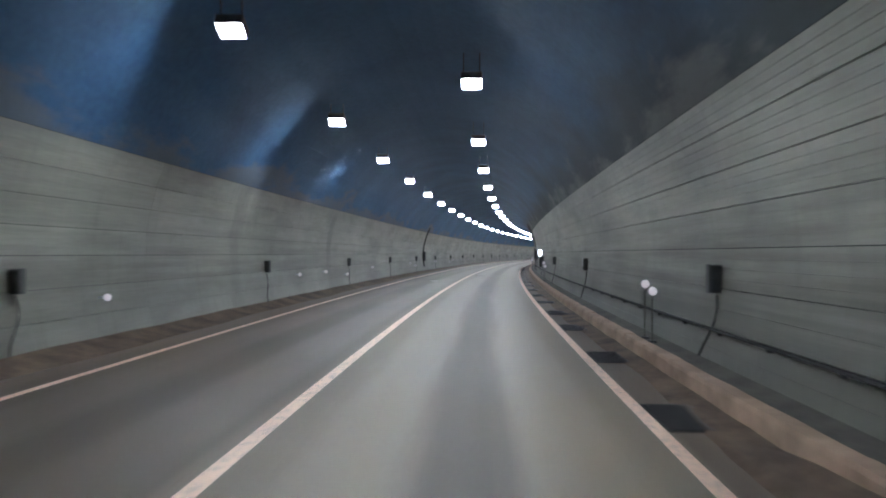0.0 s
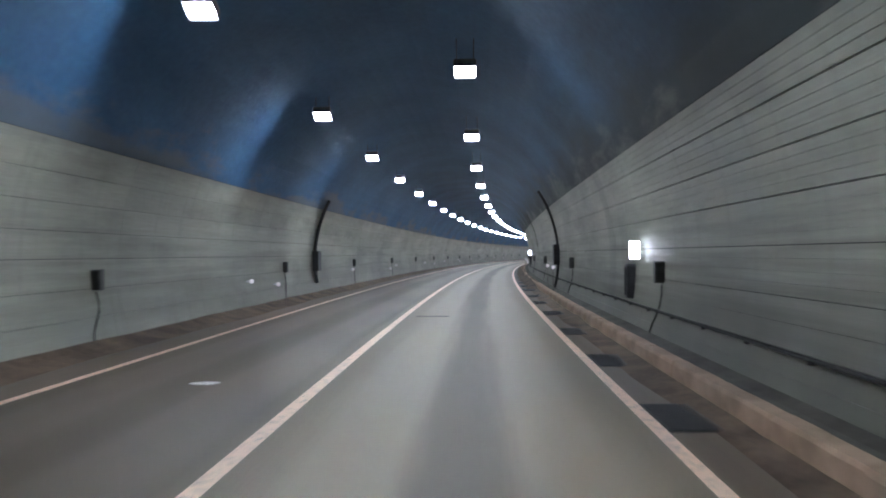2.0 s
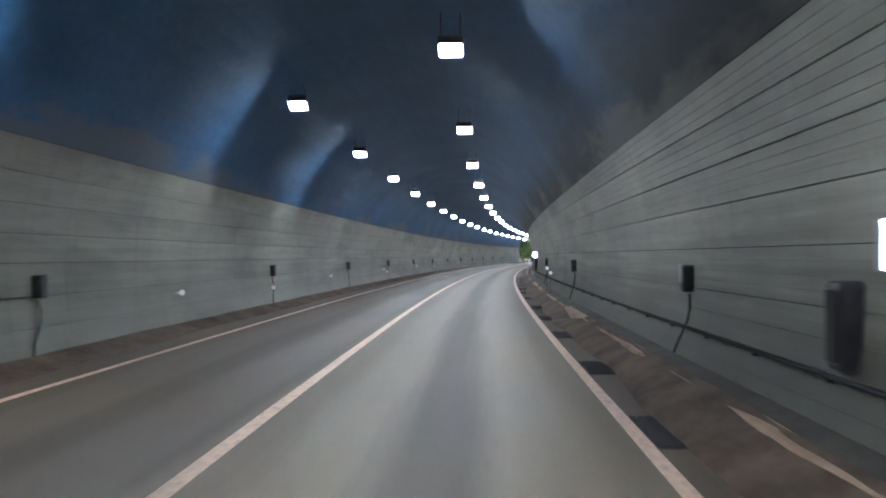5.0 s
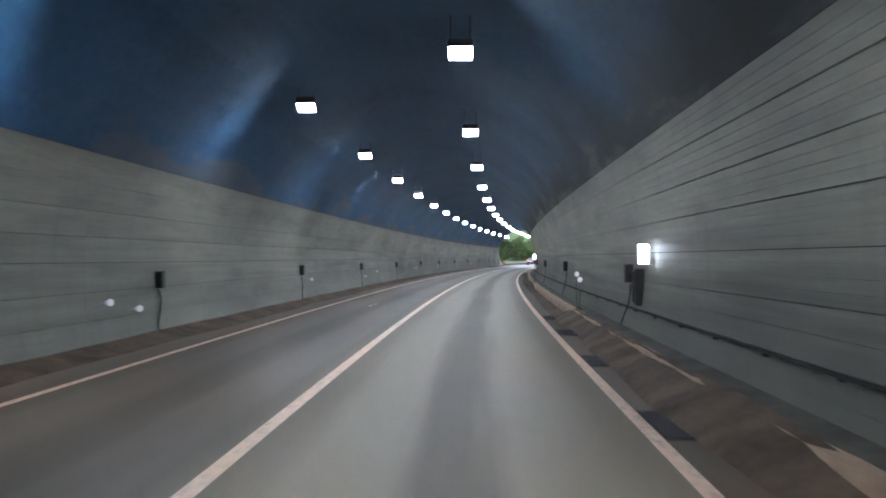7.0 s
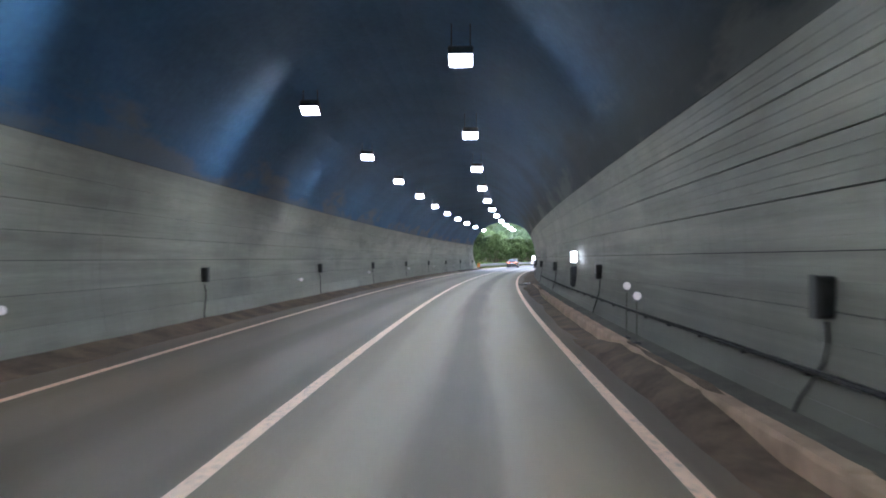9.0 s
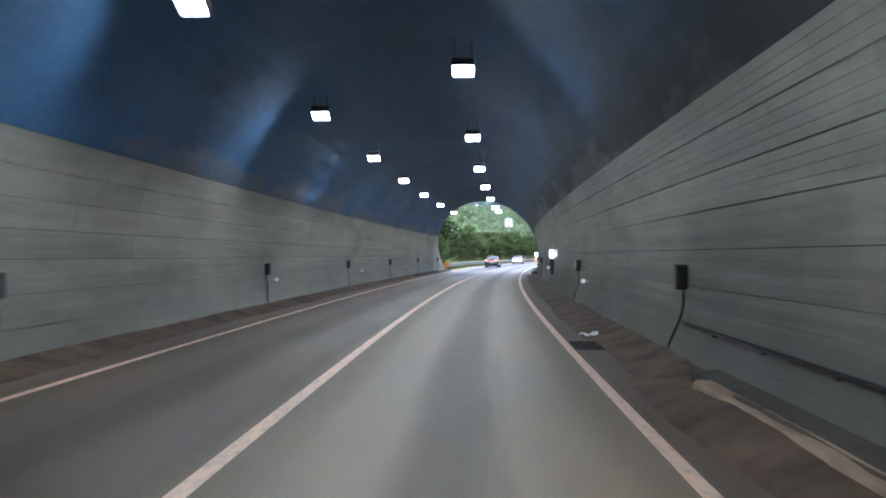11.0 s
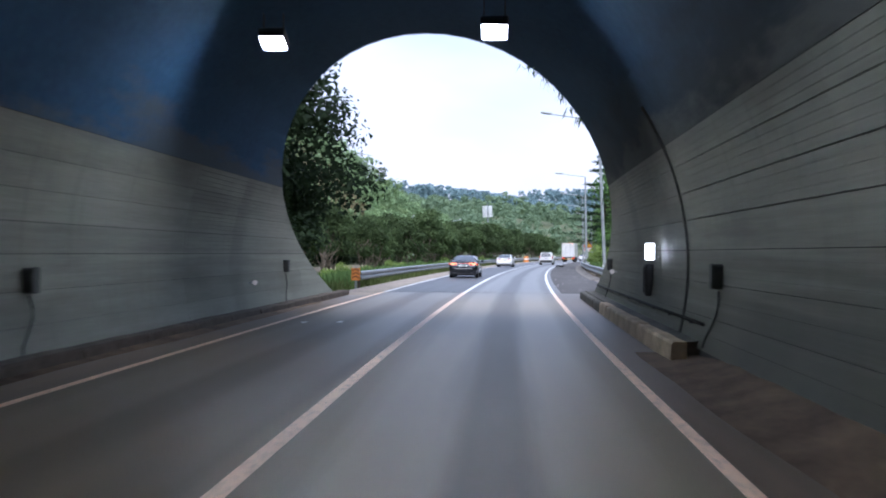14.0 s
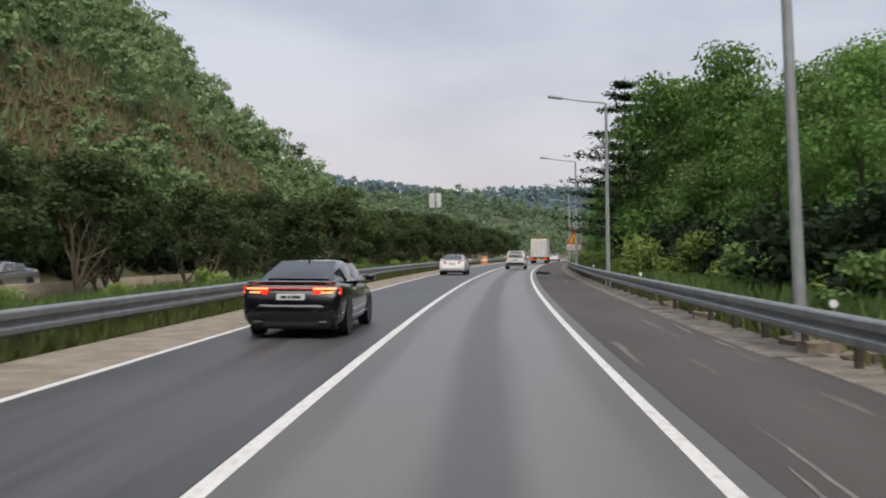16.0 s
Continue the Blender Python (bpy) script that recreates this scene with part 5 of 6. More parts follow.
# ---------------------------------------------------------------- street lamps and signs
def street_lamp(m, h, reach, rise, label, group):
    p = empty_at("street_lamp", m, label, "street lamp", group)
    bm = bmesh.new()
    tube_bm(bm, [(0, 0, -0.3), (0, 0, h * 0.5), (0, 0, h)], [0.115, 0.092, 0.066], 12)
    part("pole", bm, M_STEEL, p, smooth=True)
    bm = bmesh.new()
    tube_bm(bm, [(0, 0, 0.0), (0, 0, 0.35), (0, 0, 0.36)], [0.15, 0.15, 0.12], 12)
    part("base_sleeve", bm, M_STEEL, p)
    bm = bmesh.new()
    tube_bm(bm, [(0, 0, h - 0.05), (-0.1, 0, h + 0.03), (-reach * 0.5, 0, h + rise * 0.5), (-reach + 0.5, 0, h + rise * 0.9)], [0.05, 0.05, 0.042, 0.036], 8)
    part("arm", bm, M_STEEL, p, smooth=True)
    bm = bmesh.new()
    tilt = Matrix.Translation((-reach + 0.2, 0, h + rise)) @ Matrix.Rotation(math.atan2(rise, reach), 4, "Y")
    box_bm(bm, -0.36, 0.36, -0.13, 0.13, -0.05, 0.07, 0.035, tilt)
    head = part("lamp_head", bm, M_PALEBOX, p)
    bm = bmesh.new()
    box_bm(bm, -0.25, 0.18, -0.1, 0.1, -0.066, -0.052, 0.004, tilt)
    part("lens", bm, M_WHITE, head, "pale unlit lens")
    return p


street_lamp(stand(402, 5.42, 0.0, lean=-2.7), 9.9, 3.4, 0.62, "tall grey steel street lamp with an arm over the road", "street lamps beside the shoulder")
pole0 = None
for s in [432 + 30 * i for i in range(8)]:
    m = stand(s, 5.30, 0.0, lean=-1.0)
    if pole0 is None:
        pole0 = street_lamp(m, 8.75, 2.6, 0.34, "tall grey steel street lamp with an arm over the road", "street lamps beside the shoulder")
    else:
        copy_thing(pole0, m)
pole1 = None
for s in (484, 514, 544):
    m = stand(s, -20.0, -0.6, 180, lean=2.7)
    if pole1 is None:
        pole1 = street_lamp(m, 7.7, 2.6, 0.4, "grey street lamp among the trees of the other carriageway", "street lamps of the other carriageway")
    else:
        copy_thing(pole1, m)

# the warning sign on its pole
sign = empty_at("warning_sign", stand(486, 5.66, 0), "triangular red and yellow warning sign over white plates", "road sign")
bm = bmesh.new()
tube_bm(bm, [(0, 0.05, -0.3), (0, 0.05, 3.7)], 0.045, 10)
part("pole", bm, M_STEEL, sign)


def tri(bm, r, y, zc):
    f = [bm.verts.new((r * math.sin(a), y, zc + r * math.cos(a))) for a in (0, 2 * math.pi / 3, 4 * math.pi / 3)]
    b = [bm.verts.new((v.co.x, y + 0.012, v.co.z)) for v in f]
    bm.faces.new(f)
    bm.faces.new(b[::-1])
    for i in range(3):
        bm.faces.new((f[i], f[(i + 1) % 3], b[(i + 1) % 3], b[i]))


bm = bmesh.new()
tri(bm, 0.82, 0.0, 2.95)
board = part("triangle", bm, M_RED, sign, "red triangle border")
bm = bmesh.new()
tri(bm, 0.60, -0.016, 2.95)
part("face", bm, M_YELLOW, board, "yellow triangle face")
bm = bmesh.new()
box_bm(bm, -0.05, 0.05, -0.024, -0.018, 2.72, 3.2)
part("symbol", bm, M_BLACK, board)
for x in (-0.36, 0.36):
    bm = bmesh.new()
    box_bm(bm, x - 0.33, x + 0.33, -0.01, 0.005, 1.9, 2.42, 0.01)
    plate = part("plate", bm, M_WHITE, sign, "white plate")
    for k in range(2):
        bm = bmesh.new()
        box_bm(bm, x - 0.24, x + 0.24, -0.016, -0.012, 2.02 + 0.17 * k, 2.1 + 0.17 * k)
        part("bar", bm, M_RED, plate)

# the mast beyond the bend
mast = empty_at("antenna_mast", stand(562, -20.2, -0.5, lean=-2.7), "white antenna panels on a slim grey mast", "antenna mast")
bm = bmesh.new()
tube_bm(bm, [(0, 0, -0.5), (0, 0, 6), (0, 0, 13.6)], [0.22, 0.17, 0.09], 12)
part("pole", bm, M_STEEL, mast)
for k in range(6):
    a = k * math.pi / 3 + 0.3
    bm = bmesh.new()
    m = Matrix.Translation((1.0 * math.cos(a), 1.0 * math.sin(a), 11.7)) @ Matrix.Rotation(a, 4, "Z")
    box_bm(bm, -0.1, 0.1, -0.28, 0.28, -1.3, 1.3, 0.03, m)
    part("antenna_panel", bm, M_WHITE, mast)
bm = bmesh.new()
for z in (10.9, 12.4):
    for k in range(3):
        a = k * math.pi / 3 + 0.3
        tube_bm(bm, [(math.cos(a), math.sin(a), z), (-math.cos(a), -math.sin(a), z)], 0.035, 6)
part("bracket", bm, M_STEEL, mast)
bm = bmesh.new()
box_bm(bm, 0.5, 1.6, -0.5, 0.5, -0.3, 1.9, 0.05)
part("cabinet", bm, M_PALEBOX, mast, "pale equipment cabinet at the foot")

# orange barrels at the far bend
bm = bmesh.new()
drum = empty_at("safety_barrel", stand(515, -6.2, 0), "orange safety barrel with a white band", "safety barrel", "barrels at the bend")
tube_bm(bm, [(0, 0, 0), (0, 0, 0.12), (0, 0, 1.0), (0, 0, 1.08)], [0.36, 0.33, 0.27, 0.2], 14)
part("body", bm, M_ORANGE, drum, smooth=True)
bm = bmesh.new()
tube_bm(bm, [(0, 0, 0.45), (0, 0, 0.68)], [0.318, 0.303], 14)
part("band", bm, M_WHITE, drum)
for s, lat in ((519, -6.3),):
    copy_thing(drum, stand(s, lat, 0))

# the other carriageway behind the trees
thing("road_2", "pale tan road of the other carriageway behind the trees", "road", kind="structure", data=flat("road_2", -26.2, -20.9, -0.35, 386, 900, 6.0, M_TANROAD, 3))
thing("barrier", "low pale concrete barrier behind the trees", "barrier", kind="structure",
      data=sweep("barrier", [(-20.8, -0.8), (-20.7, -0.2), (-20.55, 0.15), (-20.4, 0.15), (-20.25, -0.2), (-20.1, -0.8)], 386, 900, 6.0, M_TANROAD, closed=True))

# a torn scrap of tyre on the shoulder, and a crushed paper in the gutter
bm = bmesh.new()
rs = np.random.default_rng(5)
for k in range(4):
    pts = [(0.5 * math.cos(a) + rs.normal(0, 0.05), 0.14 * k + 0.45 * math.sin(a), 0.06 + 0.08 * abs(math.sin(a * 2)) + 0.02 * k) for a in np.linspace(0.2 + k, 2.4 + k, 7)]
    tube_bm(bm, pts, [0.03, 0.05, 0.07, 0.08, 0.07, 0.05, 0.02], 6)
scrap = thing("tyre_scrap", "torn black scrap of tyre on the shoulder", "tyre scrap", data=mesh_of("tyre_scrap", bm, M_RUBBER))
scrap.matrix_basis = stand(455, 2.7, 0.0)
bm = bmesh.new()
bmesh.ops.create_grid(bm, x_segments=7, y_segments=7, size=0.2)
for v in bm.verts:
    v.co.z = 0.05 + 0.035 * math.sin(v.co.x * 21 + 1) * math.cos(v.co.y * 17) + rs.normal(0, 0.012)
bmesh.ops.solidify(bm, geom=bm.faces, thickness=0.004)
paper = thing("crumpled_paper", "crumpled white paper lying in the dusty gutter", "paper", data=mesh_of("crumpled_paper", bm, M_WHITE))
paper.matrix_basis = stand(296.5, 2.44, 0.0, 20)


# broken lumps of concrete below the guardrail
def broken_block(m, size, seed):
    rng = np.random.default_rng(seed)
    bm = bmesh.new()
    bmesh.ops.create_cube(bm, size=1.0)
    bmesh.ops.subdivide_edges(bm, edges=bm.edges[:], cuts=1)
    for v in bm.verts:
        v.co = Vector((v.co.x * size[0], v.co.y * size[1], (v.co.z + 0.4) * size[2])) + Vector(rng.normal(0, 0.12, 3)) * min(size)
    b = thing("concrete_lump", "broken pale lump of concrete below the guardrail", "concrete lump", "lumps of concrete", data=mesh_of("concrete_lump", bm, M_GRAVEL))
    b.matrix_basis = m
    return b


for i, (s, lat, z, w, d, h) in enumerate(((400.9, 5.5, 0.03, 0.85, 0.55, 0.2), (402.0, 5.45, 0.03, 0.5, 0.7, 0.16), (399.6, 5.75, 0.04, 0.5, 0.9, 0.14), (397.4, 5.6, 0.05, 0.2, 0.25, 0.10), (393.1, 5.5, 0.05, 0.16, 0.2, 0.08), (409.0, 5.25, 0.05, 0.35, 0.5, 0.14), (414.0, 5.35, 0.05, 0.3, 0.6, 0.15))):
    broken_block(stand(s, lat, z, 17 * i), (w, d, h), 300 + i)


def streaks(name, label, lines, material, seed):
    """Ragged thin streaks along the road: station and offset of both ends, and width."""
    rng = np.random.default_rng(seed)
    bm = bmesh.new()
    for i, (s0, l0, s1, l1, w) in enumerate(lines):
        lift = 0.008 + 0.003 * (i % 3)
        n = max(4, int((s1 - s0) / 0.25))
        mid = rng.normal(0, 0.02, n + 1).cumsum() * 0.35
        ends = []
        for k in range(n + 1):
            u = k / n
            hw = w / 2 * math.sin(math.pi * (0.06 + 0.88 * u)) * rng.uniform(0.45, 1.2)
            c = l0 + (l1 - l0) * u + mid[k]
            ends.append([bm.verts.new(place(s0 + (s1 - s0) * u, c + q * hw, lift)) for q in (-1, 1)])
        for e, f in zip(ends, ends[1:]):
            bm.faces.new((e[0], e[1], f[1], f[0]))
    return thing(name, label, "road mark", kind="stuff", data=mesh_of(name, bm, material))


M_SCRAPE = plain("pale_scraped_asphalt", (0.20, 0.187, 0.18), 0.9, vary=0.45, scale=5.0, bump=0.4)
M_SKID = plain("tyre_blackened_asphalt", (0.15, 0.149, 0.15), 0.5, vary=0.3, scale=7.0, bump=0.3)
streaks("scrape_marks", "pale ragged scrapes along the shoulder's seam", [(385.8, 2.0, 389.4, 2.26, 0.10), (387.0, 2.14, 392.6, 2.44, 0.09), (388.2, 2.12, 391.0, 2.2, 0.05), (390.5, 2.5, 394.5, 2.62, 0.05), (404.5, 4.1, 407.5, 4.2, 0.12), (401.4, 4.24, 403.6, 4.22, 0.10)], M_SCRAPE, 5)
streaks("skid_marks", "short dark tyre marks on the grey asphalt", [(380.35, -1.22, 381.9, -1.2, 0.035), (380.4, -1.03, 382.1, -1.0, 0.05), (380.35, -0.85, 382.1, -0.76, 0.055), (380.5, -0.64, 381.9, -0.58, 0.03)], M_SKID, 6)


# small worn spots of white paint on the passing lane
def paint_spot(s, lat, w, length, seed):
    rng = np.random.default_rng(seed)
    bm = bmesh.new()
    ring_v = [bm.verts.new((w * math.cos(a) * rng.uniform(0.7, 1.1), length * math.sin(a) * rng.uniform(0.7, 1.1), 0.0)) for a in np.linspace(0, 2 * math.pi, 12)[:-1]]
    low = [bm.verts.new((v.co.x * 1.06, v.co.y * 1.06, -0.008)) for v in ring_v]
    bm.faces.new(ring_v)
    for k in range(11):
        bm.faces.new((ring_v[k], ring_v[(k + 1) % 11], low[(k + 1) % 11], low[k]))
    t = thing("paint_spot", "small worn spot of white paint on the asphalt", "paint spot", "paint spots on the road", data=mesh_of("paint_spot", bm, M_LINE_OUT))
    t.matrix_basis = stand(s, lat, 0.007)


for i, (s, lat, w, length) in enumerate(((363.0, -4.47, 0.07, 0.16), (363.2, -3.69, 0.07, 0.16), (95.8, -3.25, 0.2, 0.12), (225.9, -3.58, 0.06, 0.12), (226.9, -3.53, 0.05, 0.10))):
    paint_spot(s, lat, w, length, 600 + i)


# ---------------------------------------------------------------- vehicles
def car_paint(name, color, rough=0.18, metal=0.3):
    a = Mat(name)
    n = a.noise(a.coord(), 3, 3)
    col = a.ramp(n, [(0.3, tuple(c * 0.9 for c in color)), (0.7, color)])
    return a.set(col, rough, metal, Coat_Weight=0.6, Coat_Roughness=0.06)


def glass_mat(name, tint, rough=0.05):
    a = Mat(name)
    return a.set(tint, rough, 0.0, Specular_IOR_Level=1.0)


M_CARBLACK = car_paint("black_car_paint", (0.005, 0.006, 0.009), 0.14, 0.0)
M_CARWHITE = car_paint("white_car_paint", (0.86, 0.85, 0.83), 0.3, 0.0)
M_CARSILVER = car_paint("silver_car_paint", (0.45, 0.46, 0.48), 0.25, 0.5)
M_TINT = glass_mat("tinted_car_glass", (0.045, 0.047, 0.052), 0.06)
M_TAIL = glow("lit_red_tail_lamp", (1.0, 0.05, 0.035), 0.8, (0.25, 0.008, 0.006))
M_TAILHOT = glow("lit_orange_tail_lamp", (1.0, 0.30, 0.10), 2.6, (0.25, 0.02, 0.01))
M_EXHAUST = plain("dull_exhaust_trim", (0.07, 0.07, 0.075), 0.4, 0.5, vary=0.1, bump=0)
M_TAILDIM = plain("red_lamp_plastic", (0.45, 0.02, 0.015), 0.2, vary=0.1, bump=0)
M_CHROME = plain("chrome_trim", (0.62, 0.62, 0.63), 0.15, 1.0, vary=0.05, bump=0)
M_TYRE = plain("tyre_rubber", (0.018, 0.018, 0.018), 0.8, vary=0.3, scale=20)
M_RIM = plain("alloy_rim", (0.38, 0.38, 0.39), 0.3, 0.8, vary=0.1, bump=0)
M_CARGO = plain("ribbed_white_cargo_doors", (0.78, 0.76, 0.72), 0.5, vary=0.2, scale=1.5)


def loft(bm, sections, cap=True):
    """Skins rings of equal length; each ring runs round one cross-section."""
    rings = [[bm.verts.new(p) for p in sec] for sec in sections]
    n = len(rings[0])
    for a, b in zip(rings, rings[1:]):
        for k in range(n):
            bm.faces.new((a[k], a[(k + 1) % n], b[(k + 1) % n], b[k]))
    if cap:
        bm.faces.new(rings[0])
        bm.faces.new(rings[-1][::-1])
    return rings


def body_section(y, half, z0, z1, shoulder):
    """One ring of a car's lower body: sill, flank, shoulder and deck, then mirrored."""
    r = [(half * 0.90, z0), (half * 0.985, z0 + 0.10), (half, z0 + (z1 - z0) * 0.45), (half * 0.985, z1 - shoulder), (half * 0.93, z1 - shoulder * 0.35), (half * 0.80, z1 - 0.005), (half * 0.4, z1 + 0.012)]
    return [(x, y, z) for x, z in r] + [(-x, y, z) for x, z in r[::-1]]


def cabin_section(y, half_low, half_top, z0, z1):
    r = [(half_low, z0), (half_low * 0.97 + half_top * 0.03, z0 + 0.02), (half_top * 0.6 + half_low * 0.4, z0 + (z1 - z0) * 0.5), (half_top, z1 - 0.07), (half_top * 0.9, z1 - 0.02), (half_top * 0.5, z1)]
    return [(x, y, z) for x, z in r] + [(-x, y, z) for x, z in r[::-1]]


def quad_patch(bm, corners, lift, n=4):
    """A thin raised sheet between four corners, bulged a little; corners run round it."""
    c = [Vector(p) for p in corners]
    nrm = ((c[1] - c[0]).cross(c[3] - c[0])).normalized()
    grid = [[(c[0].lerp(c[1], i / n)).lerp(c[3].lerp(c[2], i / n), j / n) + nrm * (lift + 0.02 * math.sin(math.pi * i / n) * math.sin(math.pi * j / n)) for i in range(n + 1)] for j in range(n + 1)]
    v = [[bm.verts.new(p) for p in row] for row in grid]
    for j in range(n):
        for i in range(n):
            bm.faces.new((v[j][i], v[j][i + 1], v[j + 1][i + 1], v[j + 1][i]))


def wheel(parent, x, y, r, w, side):
    bm = bmesh.new()
    prof = [(r * 0.66, -w / 2), (r * 0.93, -w / 2), (r, -w * 0.32), (r, w * 0.32), (r * 0.93, w / 2), (r * 0.66, w / 2)]
    n = 22
    rows = [[bm.verts.new((x + d, y + rr * math.cos(a), r + rr * math.sin(a))) for rr, d in prof] for a in np.linspace(0, 2 * math.pi, n + 1)[:-1]]
    for i in range(n):
        for k in range(len(prof)):
            a, b = rows[i], rows[(i + 1) % n]
            bm.faces.new((a[k], a[(k + 1) % 6], b[(k + 1) % 6], b[k]))
    tyre = part("wheel", bm, M_TYRE, parent, smooth=True)
    bm = bmesh.new()
    xo = x + side * w * 0.40
    for k in range(5):
        a = 2 * math.pi * k / 5
        m = Matrix.Translation((xo, y, r)) @ Matrix.Rotation(a, 4, "X")
        box_bm(bm, -0.02, 0.02, -0.045, 0.045, 0.0, r * 0.67, 0.0, m)
    tube_bm(bm, [(xo - 0.03, y, r), (xo + 0.025, y, r)], r * 0.16, 12)
    ringp = [(xo, y + r * 0.66 * math.cos(a), r + r * 0.66 * math.sin(a)) for a in np.linspace(0, 2 * math.pi, 25)]
    tube_bm(bm, ringp, 0.025, 6, caps=False)
    part("rim", bm, M_RIM, tyre)


def plate(parent, y, z, w=0.42, h=0.105):
    bm = bmesh.new()
    box_bm(bm, -w / 2, w / 2, y - 0.008, y, z - h / 2, z + h / 2, 0.003)
    p = part("number_plate", bm, M_WHITE, parent, "white number plate")
    for x, ww in ((-0.13, 0.10), (-0.03, 0.05), (0.1, 0.17)):
        bm = bmesh.new()
        box_bm(bm, x - ww / 2, x + ww / 2, y - 0.012, y - 0.0085, z - h * 0.2, z + h * 0.2)
        part("bar", bm, M_HOUSING, p)


def sedan(m, paint, label, lit, L=4.91, W=1.86, H=1.43):
    """y points ahead; the middle of the rear axle's floor is the origin's height."""
    c = empty_at("car", m, label, "car", "cars on the road")
    hw, yr, yf = W / 2, -L / 2, L / 2
    secs = [(yr - 0.035, 0.80, 0.40, 0.60, 0.05), (yr - 0.02, 0.88, 0.33, 0.68, 0.07), (yr + 0.03, 0.93, 0.29, 0.84, 0.07), (yr + 0.09, 0.95, 0.27, 0.99, 0.07), (yr + 0.27, 0.965, 0.24, 1.04, 0.12), (yr + 0.7, 0.98, 0.22, 1.05, 0.15), (yr + 1.3, 1.0, 0.2, 1.02, 0.15),
            (0.0, 0.995, 0.19, 0.985, 0.14), (yf - 1.7, 0.99, 0.19, 0.965, 0.14), (yf - 1.2, 0.985, 0.2, 0.93, 0.14), (yf - 0.6, 0.96, 0.21, 0.86, 0.14), (yf - 0.2, 0.88, 0.24, 0.74, 0.12), (yf, 0.66, 0.3, 0.62, 0.1)]
    bm = bmesh.new()
    loft(bm, [body_section(y, hw * k, a, b, sh) for y, k, a, b, sh in secs])
    body = part("body", bm, paint, c, smooth=True)
    cab = [(yr + 0.36, 0.76, 0.70, 1.02, 1.05), (yr + 0.75, 0.87, 0.69, 1.02, 1.16), (yr + 1.2, 0.91, 0.67, 1.01, 1.295), (yr + 1.7, 0.92, 0.65, 1.0, 1.39), (yr + 2.3, 0.925, 0.65, 0.99, H),
           (yr + 2.8, 0.92, 0.64, 0.98, 1.42), (yr + 3.2, 0.915, 0.62, 0.97, 1.32), (yr + 3.62, 0.90, 0.66, 0.95, 1.08), (yr + 3.8, 0.86, 0.66, 0.94, 0.97)]
    bm = bmesh.new()
    loft(bm, [cabin_section(y, hw * k, hw * t, a, b) for y, k, t, a, b in cab])
    part("roof", bm, paint, c, smooth=True)
    bm = bmesh.new()
    quad_patch(bm, [(-0.70 * hw, yr + 0.44, 1.07), (0.70 * hw, yr + 0.44, 1.07), (0.58 * hw, yr + 1.72, 1.39), (-0.58 * hw, yr + 1.72, 1.39)], 0.022, 6)
    part("rear_window", bm, M_TINT, c, "dark tinted rear window")
    bm = bmesh.new()
    quad_patch(bm, [(0.62 * hw, yr + 3.70, 1.03), (-0.62 * hw, yr + 3.70, 1.03), (-0.6 * hw, yr + 2.95, 1.43), (0.6 * hw, yr + 2.95, 1.43)], 0.014, 6)
    part("windscreen", bm, M_TINT, c)
    for sd in (1, -1):
        for y0, y1, t0, t1, nm in ((1.15, 2.12, 1.28, 2.06, "rear_side_window"), (2.2, 3.42, 2.16, 2.92, "front_side_window")):
            lo, hi = 0.945 * hw, 0.71 * hw
            q = [(sd * lo * 0.96, yr + y0, 1.04), (sd * lo * 0.965, yr + y1, 1.02), (sd * hi, yr + t1, 1.36), (sd * hi, yr + t0, 1.33)]
            bm = bmesh.new()
            quad_patch(bm, q if sd > 0 else [q[1], q[0], q[3], q[2]], 0.012, 3)
            part(nm, bm, M_TINT, c)
        bm = bmesh.new()
        tube_bm(bm, [(sd * 0.935 * hw, yr + 1.0, 1.045), (sd * 0.94 * hw, yr + 2.2, 1.03), (sd * 0.94 * hw, yr + 3.5, 1.005)], 0.012, 6)
        part("window_trim", bm, M_CHROME, c, "bright chrome strip")
        bm = bmesh.new()
        tube_bm(bm, [(sd * 1.0 * hw, yr + 1.25, 0.36), (sd * 1.002 * hw, yr + 3.4, 0.37)], 0.014, 6)
        part("sill_trim", bm, M_CHROME, c, "bright chrome strip")
        bm = bmesh.new()
        box_bm(bm, sd * (hw + 0.10) - 0.10, sd * (hw + 0.10) + 0.10, yr + 3.16, yr + 3.34, 0.99, 1.13, 0.04)
        part("mirror", bm, paint, c)
        for y in (1.62, 2.72):
            bm = bmesh.new()
            box_bm(bm, sd * hw * 0.995 - 0.015, sd * hw * 0.995 + 0.022, yr + y, yr + y + 0.2, 0.855, 0.885, 0.008)
            part("door_handle", bm, M_CHROME if paint is M_CARBLACK else paint, c)
        bm = bmesh.new()
        tube_bm(bm, [(sd * 0.50, yr - 0.03, 0.31), (sd * 0.54, yr - 0.04, 0.305), (sd * 0.66, yr - 0.03, 0.305), (sd * 0.70, yr - 0.01, 0.31)], [0.018, 0.034, 0.034, 0.018], 10)
        part("exhaust", bm, M_EXHAUST, c, "chrome exhaust trim")
        # tail lamp: housing with lit bars
        bm = bmesh.new()
        quad_patch(bm, [(sd * 0.40 if sd > 0 else sd * 0.90, yr + 0.02 if sd > 0 else yr + 0.17, 0.80), (sd * 0.90 if sd > 0 else sd * 0.40, yr + 0.19 if sd > 0 else yr + 0.02, 0.80),
                        (sd * 0.90 if sd > 0 else sd * 0.40, yr + 0.20 if sd > 0 else yr + 0.05, 0.93), (sd * 0.40 if sd > 0 else sd * 0.90, yr + 0.05 if sd > 0 else yr + 0.20, 0.95)], 0.035, 4)
